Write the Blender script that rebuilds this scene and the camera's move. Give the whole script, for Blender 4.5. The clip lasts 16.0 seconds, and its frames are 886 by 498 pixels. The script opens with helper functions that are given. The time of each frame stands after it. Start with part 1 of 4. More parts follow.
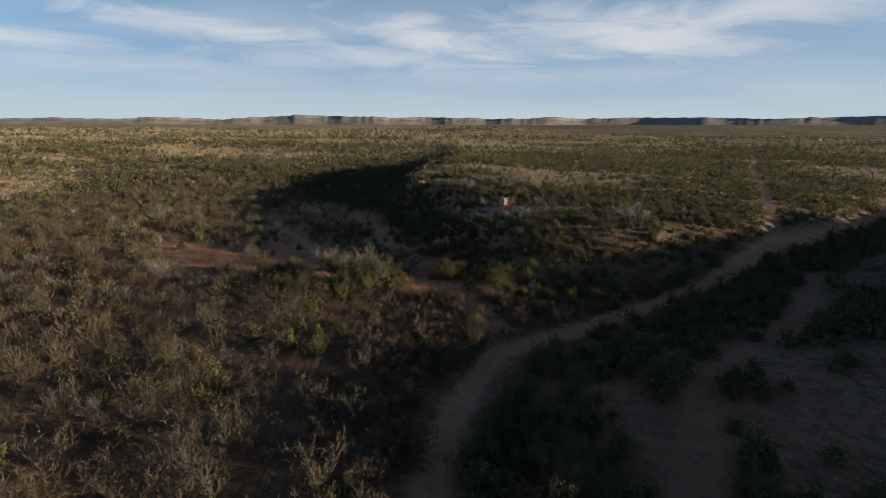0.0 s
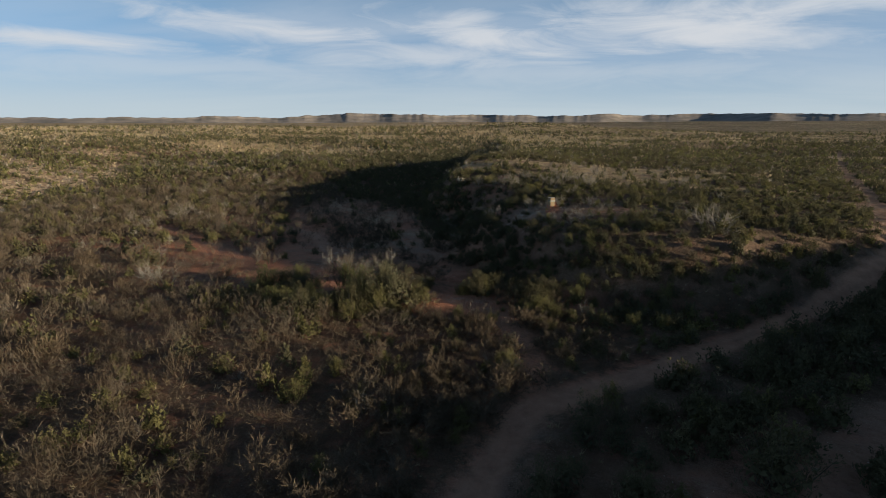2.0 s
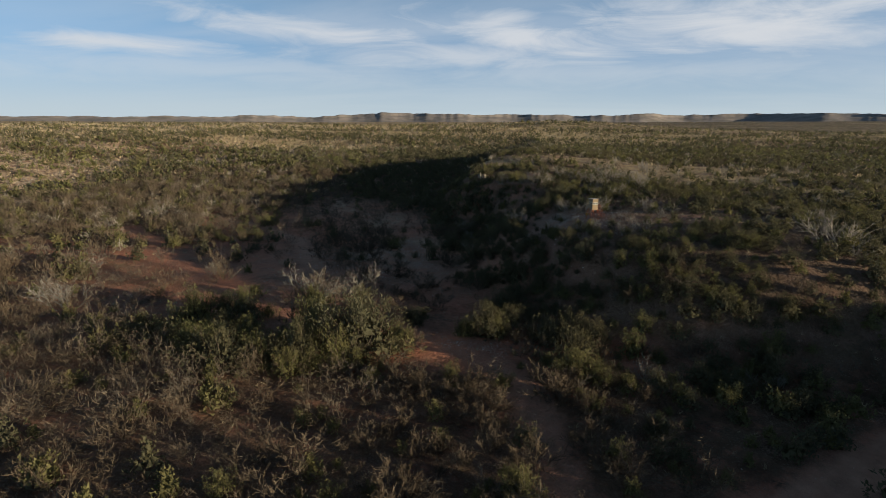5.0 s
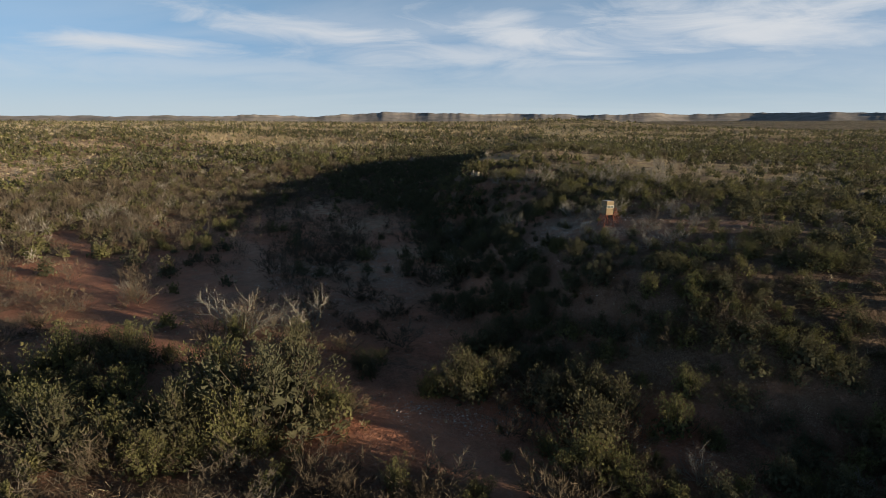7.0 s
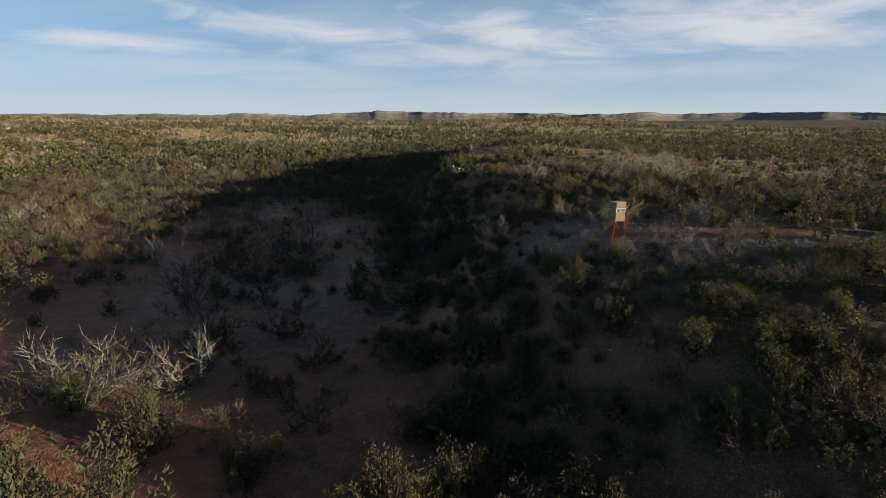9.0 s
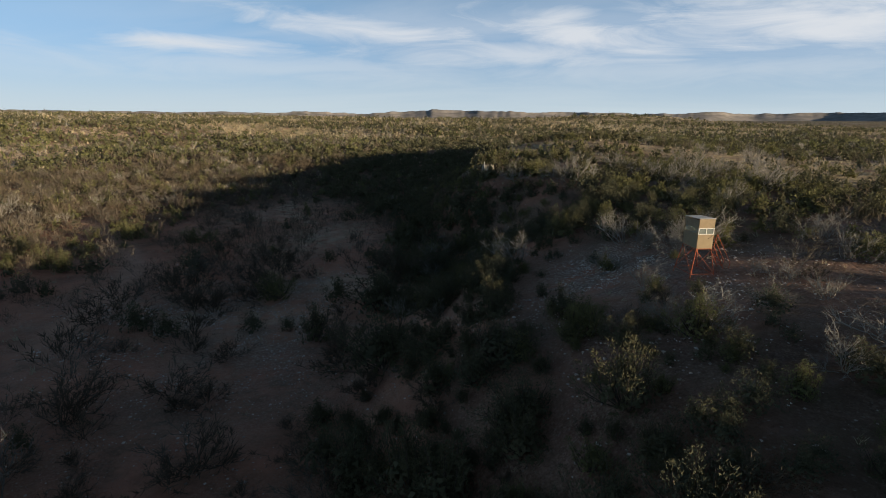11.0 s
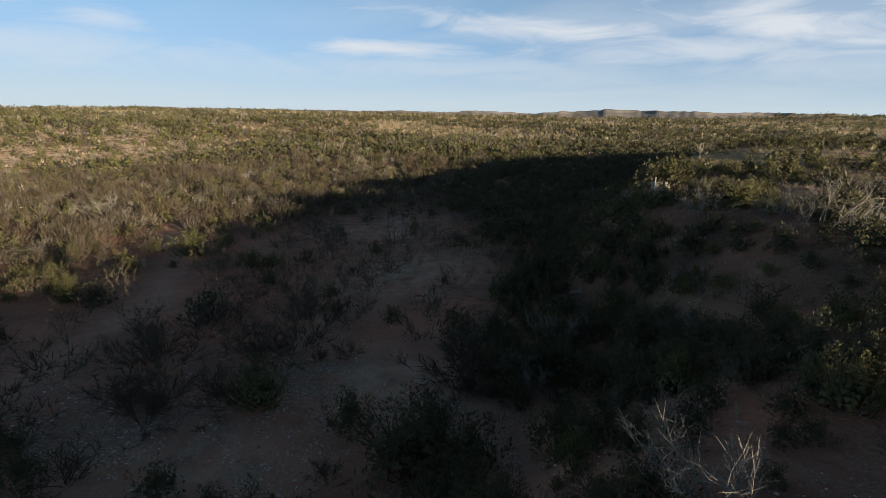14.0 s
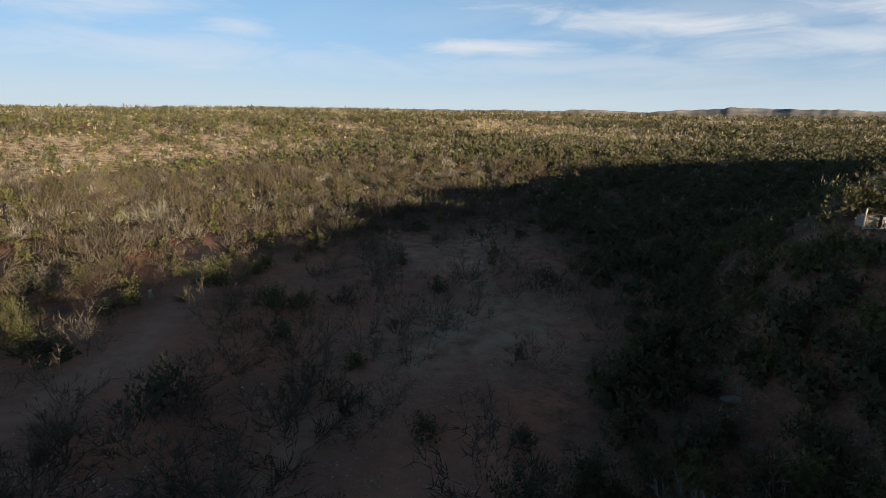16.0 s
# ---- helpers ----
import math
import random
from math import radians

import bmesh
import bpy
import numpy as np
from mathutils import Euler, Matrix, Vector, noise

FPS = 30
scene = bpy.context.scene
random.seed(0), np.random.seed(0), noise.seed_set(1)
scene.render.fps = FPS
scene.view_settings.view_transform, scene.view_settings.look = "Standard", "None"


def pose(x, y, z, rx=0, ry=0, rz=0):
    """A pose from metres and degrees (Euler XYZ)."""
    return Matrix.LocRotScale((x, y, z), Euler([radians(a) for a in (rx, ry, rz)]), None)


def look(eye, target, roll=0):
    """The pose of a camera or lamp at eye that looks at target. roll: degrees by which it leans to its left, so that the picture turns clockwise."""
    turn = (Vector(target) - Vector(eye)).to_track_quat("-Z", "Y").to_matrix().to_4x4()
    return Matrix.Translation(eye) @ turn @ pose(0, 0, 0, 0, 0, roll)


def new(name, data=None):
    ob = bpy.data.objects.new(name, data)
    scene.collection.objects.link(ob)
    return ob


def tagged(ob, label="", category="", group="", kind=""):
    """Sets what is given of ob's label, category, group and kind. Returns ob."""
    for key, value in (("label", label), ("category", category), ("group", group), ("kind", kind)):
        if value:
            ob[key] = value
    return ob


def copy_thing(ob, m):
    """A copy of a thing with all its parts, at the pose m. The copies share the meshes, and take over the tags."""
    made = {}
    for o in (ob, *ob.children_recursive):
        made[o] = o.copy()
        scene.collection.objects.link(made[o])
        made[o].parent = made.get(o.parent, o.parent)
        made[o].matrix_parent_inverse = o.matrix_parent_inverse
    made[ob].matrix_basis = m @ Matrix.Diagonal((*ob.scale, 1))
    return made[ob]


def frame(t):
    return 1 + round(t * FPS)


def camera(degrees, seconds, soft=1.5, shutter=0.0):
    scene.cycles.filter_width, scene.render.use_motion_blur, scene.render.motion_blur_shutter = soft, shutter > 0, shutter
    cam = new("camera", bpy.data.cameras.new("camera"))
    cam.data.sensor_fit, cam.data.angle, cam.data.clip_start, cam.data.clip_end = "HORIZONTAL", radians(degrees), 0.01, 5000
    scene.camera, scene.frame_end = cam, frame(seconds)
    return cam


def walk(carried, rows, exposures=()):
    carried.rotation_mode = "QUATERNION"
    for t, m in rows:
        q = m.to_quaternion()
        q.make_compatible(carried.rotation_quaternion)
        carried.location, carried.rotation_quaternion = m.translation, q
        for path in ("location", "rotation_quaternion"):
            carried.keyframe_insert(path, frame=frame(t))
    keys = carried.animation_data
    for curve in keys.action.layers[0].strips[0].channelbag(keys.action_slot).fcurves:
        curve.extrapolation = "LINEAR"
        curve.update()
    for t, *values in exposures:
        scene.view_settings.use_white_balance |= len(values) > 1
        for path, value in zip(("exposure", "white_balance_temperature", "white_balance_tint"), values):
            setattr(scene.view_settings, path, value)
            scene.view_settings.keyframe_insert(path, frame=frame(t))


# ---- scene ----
cam = camera(80.2, 16.0, soft=0.85)
# seconds, place, heading, pitch and lean of the drone
ROWS = [
    (0.0, 0.56, 3.63, 32.09, 0.38, -13.59, 0.5),
    (0.5, 1.42, 8.32, 31.58, 1.36, -13.68, 0.4),
    (1.0, 2.26, 13.05, 30.99, 2.77, -13.74, 0.3),
    (1.5, 2.97, 17.82, 30.31, 4.05, -13.77, 0.3),
    (2.0, 3.63, 22.53, 29.63, 5.88, -13.83, 0.2),
    (2.5, 4.13, 27.20, 28.94, 7.19, -13.83, 0.2),
    (3.0, 4.48, 31.72, 28.25, 7.84, -13.85, 0.2),
    (3.5, 4.75, 36.37, 27.53, 8.44, -13.83, 0.1),
    (4.0, 4.92, 40.94, 26.87, 8.89, -13.83, 0.2),
    (6.5, 5.98, 65.23, 23.65, 9.96, -13.80, 0.3),
    (7.0, 6.09, 69.96, 23.05, 9.87, -13.83, 0.3),
    (7.5, 6.22, 74.75, 22.36, 9.21, -13.83, 0.4),
    (8.0, 6.41, 79.59, 21.69, 9.16, -13.86, 0.4),
    (10.5, 8.52, 103.64, 18.69, 9.91, -13.92, 0.6),
    (11.0, 9.01, 108.76, 18.21, 15.17, -14.00, 0.7),
    (11.5, 9.25, 113.95, 17.93, 20.33, -14.09, 0.7),
    (12.0, 8.98, 118.93, 17.83, 21.10, -14.13, 0.8),
    (12.5, 8.29, 123.74, 17.76, 23.78, -14.15, 0.9),
    (13.0, 7.27, 128.45, 17.61, 28.30, -14.18, 0.9),
    (13.5, 5.82, 132.83, 17.46, 30.10, -14.24, 1.0),
    (14.0, 3.87, 137.14, 17.42, 32.85, -14.30, 1.1),
    (14.5, 1.74, 141.48, 17.35, 35.91, -14.39, 1.1),
    (15.0, -0.55, 145.88, 17.27, 39.66, -14.45, 1.1),
    (15.5, -2.90, 150.25, 17.21, 42.74, -14.51, 1.0),
    (16.0, -5.46, 154.38, 17.17, 43.93, -14.57, 1.0),
]
walk(cam, [(t, pose(x, y, z, 0, 0, yaw) @ pose(0, 0, 0, 90 + pitch) @ pose(0, 0, 0, 0, 0, lean)) for t, x, y, z, yaw, pitch, lean in ROWS],
     exposures=[(0.0, -0.16), (8.0, -0.12), (11.0, -0.02), (16.0, 0.06)])

# ---- sky and sun ----
SUN_BEARING, SUN_HEIGHT = 103.0, 7.5   # degrees clockwise from the flight's first heading, and above the horizon


def node(tree, kind, **values):
    n = tree.nodes.new(kind)
    for key, value in values.items():
        if key in n.inputs:
            n.inputs[key].default_value = value
    return n


def make_sky():
    world = bpy.data.worlds.new("evening_sky")
    scene.world = world
    world.use_nodes = True
    tree = world.node_tree
    tree.nodes.clear()
    link = tree.links.new
    out = tree.nodes.new("ShaderNodeOutputWorld")
    back = tree.nodes.new("ShaderNodeBackground")
    sky = tree.nodes.new("ShaderNodeTexSky")
    sky.sky_type, sky.sun_disc = "NISHITA", False
    sky.sun_elevation, sky.sun_rotation = radians(SUN_HEIGHT), radians(SUN_BEARING)
    sky.altitude, sky.air_density, sky.dust_density, sky.ozone_density = 600, 0.85, 0.1, 0.7
    coord = tree.nodes.new("ShaderNodeTexCoord")
    split = tree.nodes.new("ShaderNodeSeparateXYZ")
    link(coord.outputs["Generated"], split.inputs[0])
    # the cloud sheet lies flat and high: way / (height + a little)
    lift = node(tree, "ShaderNodeMath")
    lift.operation = "ADD"
    lift.inputs[1].default_value = 0.10
    link(split.outputs[2], lift.inputs[0])
    flat = tree.nodes.new("ShaderNodeVectorMath")
    flat.operation = "DIVIDE"
    three = tree.nodes.new("ShaderNodeCombineXYZ")
    for i in range(3):
        link(lift.outputs[0], three.inputs[i])
    link(coord.outputs["Generated"], flat.inputs[0])
    link(three.outputs[0], flat.inputs[1])

    def sheet(turn, scale, detail, rough, shift, low, high):
        m = tree.nodes.new("ShaderNodeMapping")
        m.inputs["Rotation"].default_value = (0, 0, radians(turn))
        m.inputs["Scale"].default_value = scale
        m.inputs["Location"].default_value = shift
        link(flat.outputs[0], m.inputs[0])
        n = node(tree, "ShaderNodeTexNoise", Scale=1.0, Detail=detail, Roughness=rough, Distortion=0.6)
        link(m.outputs[0], n.inputs["Vector"])
        r = tree.nodes.new("ShaderNodeMapRange")
        r.interpolation_type = "SMOOTHSTEP"
        r.inputs["From Min"].default_value, r.inputs["From Max"].default_value = low, high
        link(n.outputs["Fac"], r.inputs["Value"])
        return r.outputs[0]

    veil = sheet(20, (0.22, 0.50, 0.01), 7, 0.58, (0.4, 5.2, 0), 0.30, 0.74)
    # bearing and height of the way, in degrees
    around = node(tree, "ShaderNodeMath")
    around.operation = "ARCTAN2"
    link(split.outputs[0], around.inputs[0])
    link(split.outputs[1], around.inputs[1])
    above = node(tree, "ShaderNodeMath")
    above.operation = "ARCSINE"
    link(split.outputs[2], above.inputs[0])
    place = tree.nodes.new("ShaderNodeCombineXYZ")
    link(around.outputs[0], place.inputs[0])
    link(above.outputs[0], place.inputs[1])
    degrees = tree.nodes.new("ShaderNodeVectorMath")
    degrees.operation = "SCALE"
    degrees.inputs["Scale"].default_value = 180 / math.pi
    link(place.outputs[0], degrees.inputs[0])
    drawn = tree.nodes.new("ShaderNodeMapping")
    drawn.inputs["Scale"].default_value = (0.085, 0.40, 1)
    drawn.inputs["Rotation"].default_value = (0, 0, radians(9))
    link(degrees.outputs[0], drawn.inputs[0])
    fray = node(tree, "ShaderNodeTexNoise", Scale=1.0, Detail=8.0, Roughness=0.62, Distortion=0.8)
    link(drawn.outputs[0], fray.inputs["Vector"])
    total = half_veil = node(tree, "ShaderNodeMath")
    half_veil.operation = "MULTIPLY"
    half_veil.inputs[1].default_value = 0.42
    # thickest ahead and towards the sun, thin behind the western slope
    spread = node(tree, "ShaderNodeMapRange")
    spread.interpolation_type = "SMOOTHSTEP"
    for i, v in enumerate((-1.1, -0.15, 0.35, 1.0)):
        spread.inputs[i + 1].default_value = v
    link(around.outputs[0], spread.inputs[0])
    thick_veil = node(tree, "ShaderNodeMath")
    thick_veil.operation = "MULTIPLY"
    link(veil, thick_veil.inputs[0])
    link(spread.outputs[0], thick_veil.inputs[1])
    link(thick_veil.outputs[0], half_veil.inputs[0])
    # streaks of high cloud: bearing, height, half length, half depth, tilt, weight
    for b0, e0, long, deep, tilt, weight in ((17, 8.6, 15, 3.2, -2, 1.0), (-38, 6.3, 9, 0.9, -1, 0.95), (-24, 8.5, 14, 1.5, -5, 0.95), (-1, 8.0, 12, 2.2, -13, 0.95), (-8, 6.2, 18, 1.6, 0, 0.75), (30, 10, 16, 3.6, 2, 0.9),
                                            (-78, 9.2, 13, 2.2, -4, 0.6), (-64, 7.6, 5, 1.2, -6, 0.6), (-30, 4.6, 30, 1.6, 0, 0.45), (8, 4.6, 30, 1.6, 0, 0.5), (-70, 5.0, 22, 1.8, 0, 0.5), (60, 9, 20, 4, 0, 0.8)):
        m = tree.nodes.new("ShaderNodeMapping")
        m.vector_type = "TEXTURE"
        m.inputs["Location"].default_value = (b0, e0, 0)
        m.inputs["Rotation"].default_value = (0, 0, radians(tilt))
        m.inputs["Scale"].default_value = (long, deep, 1)
        link(degrees.outputs[0], m.inputs[0])
        far = tree.nodes.new("ShaderNodeVectorMath")
        far.operation = "LENGTH"
        link(m.outputs[0], far.inputs[0])
        torn = node(tree, "ShaderNodeMath")
        torn.operation = "MULTIPLY_ADD"
        torn.inputs[1].default_value = -2.6
        link(fray.outputs["Fac"], torn.inputs[0])
        link(far.outputs["Value"], torn.inputs[2])
        soft = tree.nodes.new("ShaderNodeMapRange")
        soft.interpolation_type = "SMOOTHSTEP"
        for i, v in enumerate((0.2, -1.45, 0.0, weight)):
            soft.inputs[i + 1].default_value = v
        link(torn.outputs[0], soft.inputs[0])
        most_of = node(tree, "ShaderNodeMath")
        most_of.operation = "MAXIMUM"
        link(total.outputs[0], most_of.inputs[0])
        link(soft.outputs[0], most_of.inputs[1])
        total = most_of
    both = total
    # the sheet thins out overhead, and low down all melts into pale haze
    thin = node(tree, "ShaderNodeMapRange")
    thin.interpolation_type = "SMOOTHSTEP"
    for i, v in enumerate((0.32, 0.15, 0.0, 1.0)):
        thin.inputs[i + 1].default_value = v
    link(split.outputs[2], thin.inputs[0])
    veiled = node(tree, "ShaderNodeMath")
    veiled.operation = "MULTIPLY"
    link(both.outputs[0], veiled.inputs[0])
    link(thin.outputs[0], veiled.inputs[1])
    low = node(tree, "ShaderNodeMapRange")
    low.interpolation_type = "SMOOTHSTEP"
    for i, v in enumerate((0.135, -0.02, 0.0, 0.95)):
        low.inputs[i + 1].default_value = v
    link(split.outputs[2], low.inputs[0])
    grey = tree.nodes.new("ShaderNodeMix")
    grey.data_type = "RGBA"
    link(veiled.outputs[0], grey.inputs["Factor"])
    hazy = tree.nodes.new("ShaderNodeMix")
    hazy.data_type = "RGBA"
    link(low.outputs[0], hazy.inputs["Factor"])
    link(grey.outputs["Result"], hazy.inputs["A"])
    hazy.inputs["B"].default_value = (HAZE[0], HAZE[1], HAZE[2], 1)
    # the air brightens towards the horizon
    air = node(tree, "ShaderNodeMapRange")
    air.interpolation_type = "SMOOTHSTEP"
    for i, v in enumerate((0.50, 0.05, 0.0, 0.8)):
        air.inputs[i + 1].default_value = v
    link(split.outputs[2], air.inputs[0])
    blue = tree.nodes.new("ShaderNodeMix")
    blue.data_type = "RGBA"
    link(air.outputs[0], blue.inputs["Factor"])
    link(sky.outputs[0], blue.inputs["A"])
    blue.inputs["B"].default_value = (2.9, 5.9, 10.0, 1)
    # brighter on the side the low sun shines on
    facing = node(tree, "ShaderNodeMapRange")
    facing.interpolation_type = "SMOOTHSTEP"
    for i, v in enumerate((-0.2, -0.95, 1.0, 1.3)):
        facing.inputs[i + 1].default_value = v
    link(split.outputs[0], facing.inputs[0])
    lit_side = tree.nodes.new("ShaderNodeVectorMath")
    lit_side.operation = "SCALE"
    link(blue.outputs["Result"], lit_side.inputs[0])
    link(facing.outputs[0], lit_side.inputs["Scale"])
    link(lit_side.outputs[0], grey.inputs["A"])
    grey.inputs["B"].default_value = (CLOUD[0], CLOUD[1], CLOUD[2], 1)
    link(hazy.outputs["Result"], back.inputs["Color"])
    back.inputs["Strength"].default_value = SKY
    link(back.outputs[0], out.inputs[0])


SKY, CLOUD, HAZE = 0.072, (9.9, 10.4, 11.1), (8.2, 9.6, 10.3)
make_sky()
sun = new("sun", bpy.data.lights.new("sun", "SUN"))
sun.data.energy, sun.data.angle, sun.data.color = 7.8, radians(0.6), (1.0, 0.81, 0.56)
TO_SUN = Vector((math.sin(radians(SUN_BEARING)) * math.cos(radians(SUN_HEIGHT)), math.cos(radians(SUN_BEARING)) * math.cos(radians(SUN_HEIGHT)), math.sin(radians(SUN_HEIGHT))))
sun.matrix_world = look(TO_SUN * 900, (0, 0, 0))


# ---- lie of the land ----
def smooth(a, b, v):
    s = np.clip((np.asarray(v, float) - a) / (b - a), 0, 1)
    return s * s * (3 - 2 * s)


LATTICE = np.random.RandomState(5).rand(256, 256)


def waves(x, y, size, octaves=3, shift=0.0):
    """Value noise about 0, between -1 and 1, with humps of that size in metres."""
    x, y = np.asarray(x, float) / size + 37.3 + shift, np.asarray(y, float) / size + 11.9 + shift * 1.7
    total, amp = 0.0, 0.55
    for _ in range(octaves):
        i, j = np.floor(x).astype(int), np.floor(y).astype(int)
        u, v = x - i, y - j
        u, v = u * u * (3 - 2 * u), v * v * (3 - 2 * v)
        a = LATTICE[i % 256, j % 256] * (1 - u) + LATTICE[(i + 1) % 256, j % 256] * u
        b = LATTICE[i % 256, (j + 1) % 256] * (1 - u) + LATTICE[(i + 1) % 256, (j + 1) % 256] * u
        total = total + amp * (2 * (a * (1 - v) + b * v) - 1)
        x, y, amp = x * 2.03 + 5.1, y * 2.03 + 9.7, amp * 0.5
    return total


def mound(x, y, cx, cy, sx, sy, turn=0.0):
    c, s = math.cos(radians(turn)), math.sin(radians(turn))
    u, v = (x - cx) * c + (y - cy) * s, -(x - cx) * s + (y - cy) * c
    return np.exp(-0.5 * ((u / sx) ** 2 + (v / sy) ** 2))


def beside(x, y, line):
    """Distance from a polyline, and the way along it."""
    x, y = np.asarray(x, float), np.asarray(y, float)
    best, along, gone = np.full(x.shape, 1e9), np.zeros(x.shape), 0.0
    for (ax, ay), (bx, by) in zip(line[:-1], line[1:]):
        dx, dy = bx - ax, by - ay
        long = math.hypot(dx, dy)
        t = np.clip(((x - ax) * dx + (y - ay) * dy) / long ** 2, 0, 1)
        d = np.hypot(x - ax - t * dx, y - ay - t * dy)
        along = np.where(d < best, gone + t * long, along)
        best = np.minimum(best, d)
        gone += long
    return best, along


ROAD = [(-16, -60), (-6, 10), (-1, 44), (1.5, 58), (7.5, 74), (15.5, 79.5), (26, 86.5), (50, 105), (86, 133), (120, 158), (150, 182), (220, 260)]
SPUR = [(9, 77), (8.5, 86), (5, 100), (-3, 107), (-16, 117), (-30, 132), (-42, 154), (-49, 164), (-64, 176), (-84, 186)]
LANE = [(-10, 111), (-18, 113), (-29, 115), (-44, 124), (-62, 138), (-80, 155), (-95, 166)]
WASH = [(-22, 150), (-29, 165), (-33, 180), (-38, 196), (-56, 212), (-62, 228)]
TRACK = [(80, 130), (89, 146), (106, 176), (131, 222), (174, 306), (254, 446)]
GULLY = [(16, 20), (23, 44), (35, 68), (62, 90), (84, 118)]


def plateau(x, y):
    """1 on the flat hill that carries the hunting blind, 0 in the valley."""
    west = np.interp(y, (100, 112, 125, 138, 152, 166, 176, 187, 196, 215, 240, 265, 340), (46, 18, 7, 1, -1, 2, 3, -4, -12, -19, -19, -14, 4))
    south = np.interp(x, (0, 14, 25, 45, 80, 120, 160), (121, 113, 111.5, 113, 127, 160, 198))
    wob = 2.0 * waves(x, y, 15, 2)
    return smooth(-9, 9, x - west + wob) * smooth(-9, 11, y - south + wob)


def land(x, y):
    x, y = np.asarray(x, float), np.asarray(y, float)
    z = -0.4 - 1.8 * mound(x, y, -55, 190, 45, 42)
    north = smooth(225, 330, y) * 0.32 + smooth(300, 640, y) * 0.62
    west = 0.8 * smooth(-150, -255, x) + 0.2 * smooth(-240, -420, x)
    rise = (16.5 - 3.0 * smooth(-150, -400, x) * (1 - smooth(200, 400, y))) * (1 - (1 - np.clip(north, 0, 1)) * (1 - west)) * (1 - 0.45 * smooth(-60, 500, x))
    rise = rise * (1 - 0.5 * mound(x, y, -205, 300, 35, 35))
    z = z + rise
    top = 8.6 + 1.0 * mound(x, y, 40, 185, 34, 60) + 3.8 * mound(x, y, 8, 264, 22, 32) - 3.5 * smooth(70, 200, x) + 0.3 * smooth(200, 330, y) * rise
    # the hill's back falls gently to the west
    top = top - 0.9 * mound(x, y, -9, 209, 7, 6) - 1.5 * mound(x, y, 8, 147, 3.3, 13)
    top = top + 0.070 * np.clip(x - 21, -15, 12) * np.exp(-0.5 * ((y - 146) / 24) ** 2) * (1 - smooth(38, 75, x))
    p = plateau(x, y)
    z = z * (1 - p) + np.maximum(top, z) * p
    z = z + 4.5 * smooth(70, 180, x) * (1 - p) * smooth(60, 160, y)
    # unseen rises added to the east, placed to shade the foreground and road
    z = z + 19.5 * mound(x, y, 136, 25, 28, 42) + 3.0 * mound(x, y, 138, 93, 14, 6) + 7.5 * mound(x, y, 140, 88, 20, 18) + 8.0 * mound(x, y, 142, 119, 14, 12) + 8.0 * mound(x, y, 152, 138, 14, 12)
    z = z + 1.5 * mound(x, y, 139, 107, 12, 8)
    z = z + 10.0 * mound(x, y, 62, 850, 85, 50)
    far = smooth(300, 900, np.hypot(x, y - 100))
    z = z + 2.6 * smooth(290, 420, y) * (1 - smooth(900, 1500, y)) * waves(x * 0.7, y * 1.3, 85, 3, 3.0)
    z = z + 0.35 * waves(x, y, 11, 3) + far * 2.5 * waves(x, y, 240, 3)
    way = np.degrees(np.arctan2(x, np.maximum(y, 1.0)))
    z = z + smooth(600, 3300, np.hypot(x, y)) * (-8 + 34 * smooth(-25, 45, way))
    z = z + 0.7 * mound(x, y, -7, 104.6, 4.5, 0.9, -4) * (1 + 0.8 * waves(x, y, 1.5, 2))
    d, _ = beside(x, y, GULLY)
    z = z - 0.6 * (1 - smooth(1.0, 5.0, d))
    d, _ = beside(x, y, ROAD)
    z = z - 0.25 * (1 - smooth(1.5, 3.2, d)) + 0.10 * (1 - smooth(0.2, 0.6, d))
    return z


def side_of_road(x, y):
    """Positive on the near, southern side of the dirt road."""
    return np.where(x > -1, np.interp(x, (-1, 1.5, 7.5, 15.5, 26, 50, 86, 150), (44, 58, 74, 79.5, 86.5, 105, 133, 182)) - y, -50)


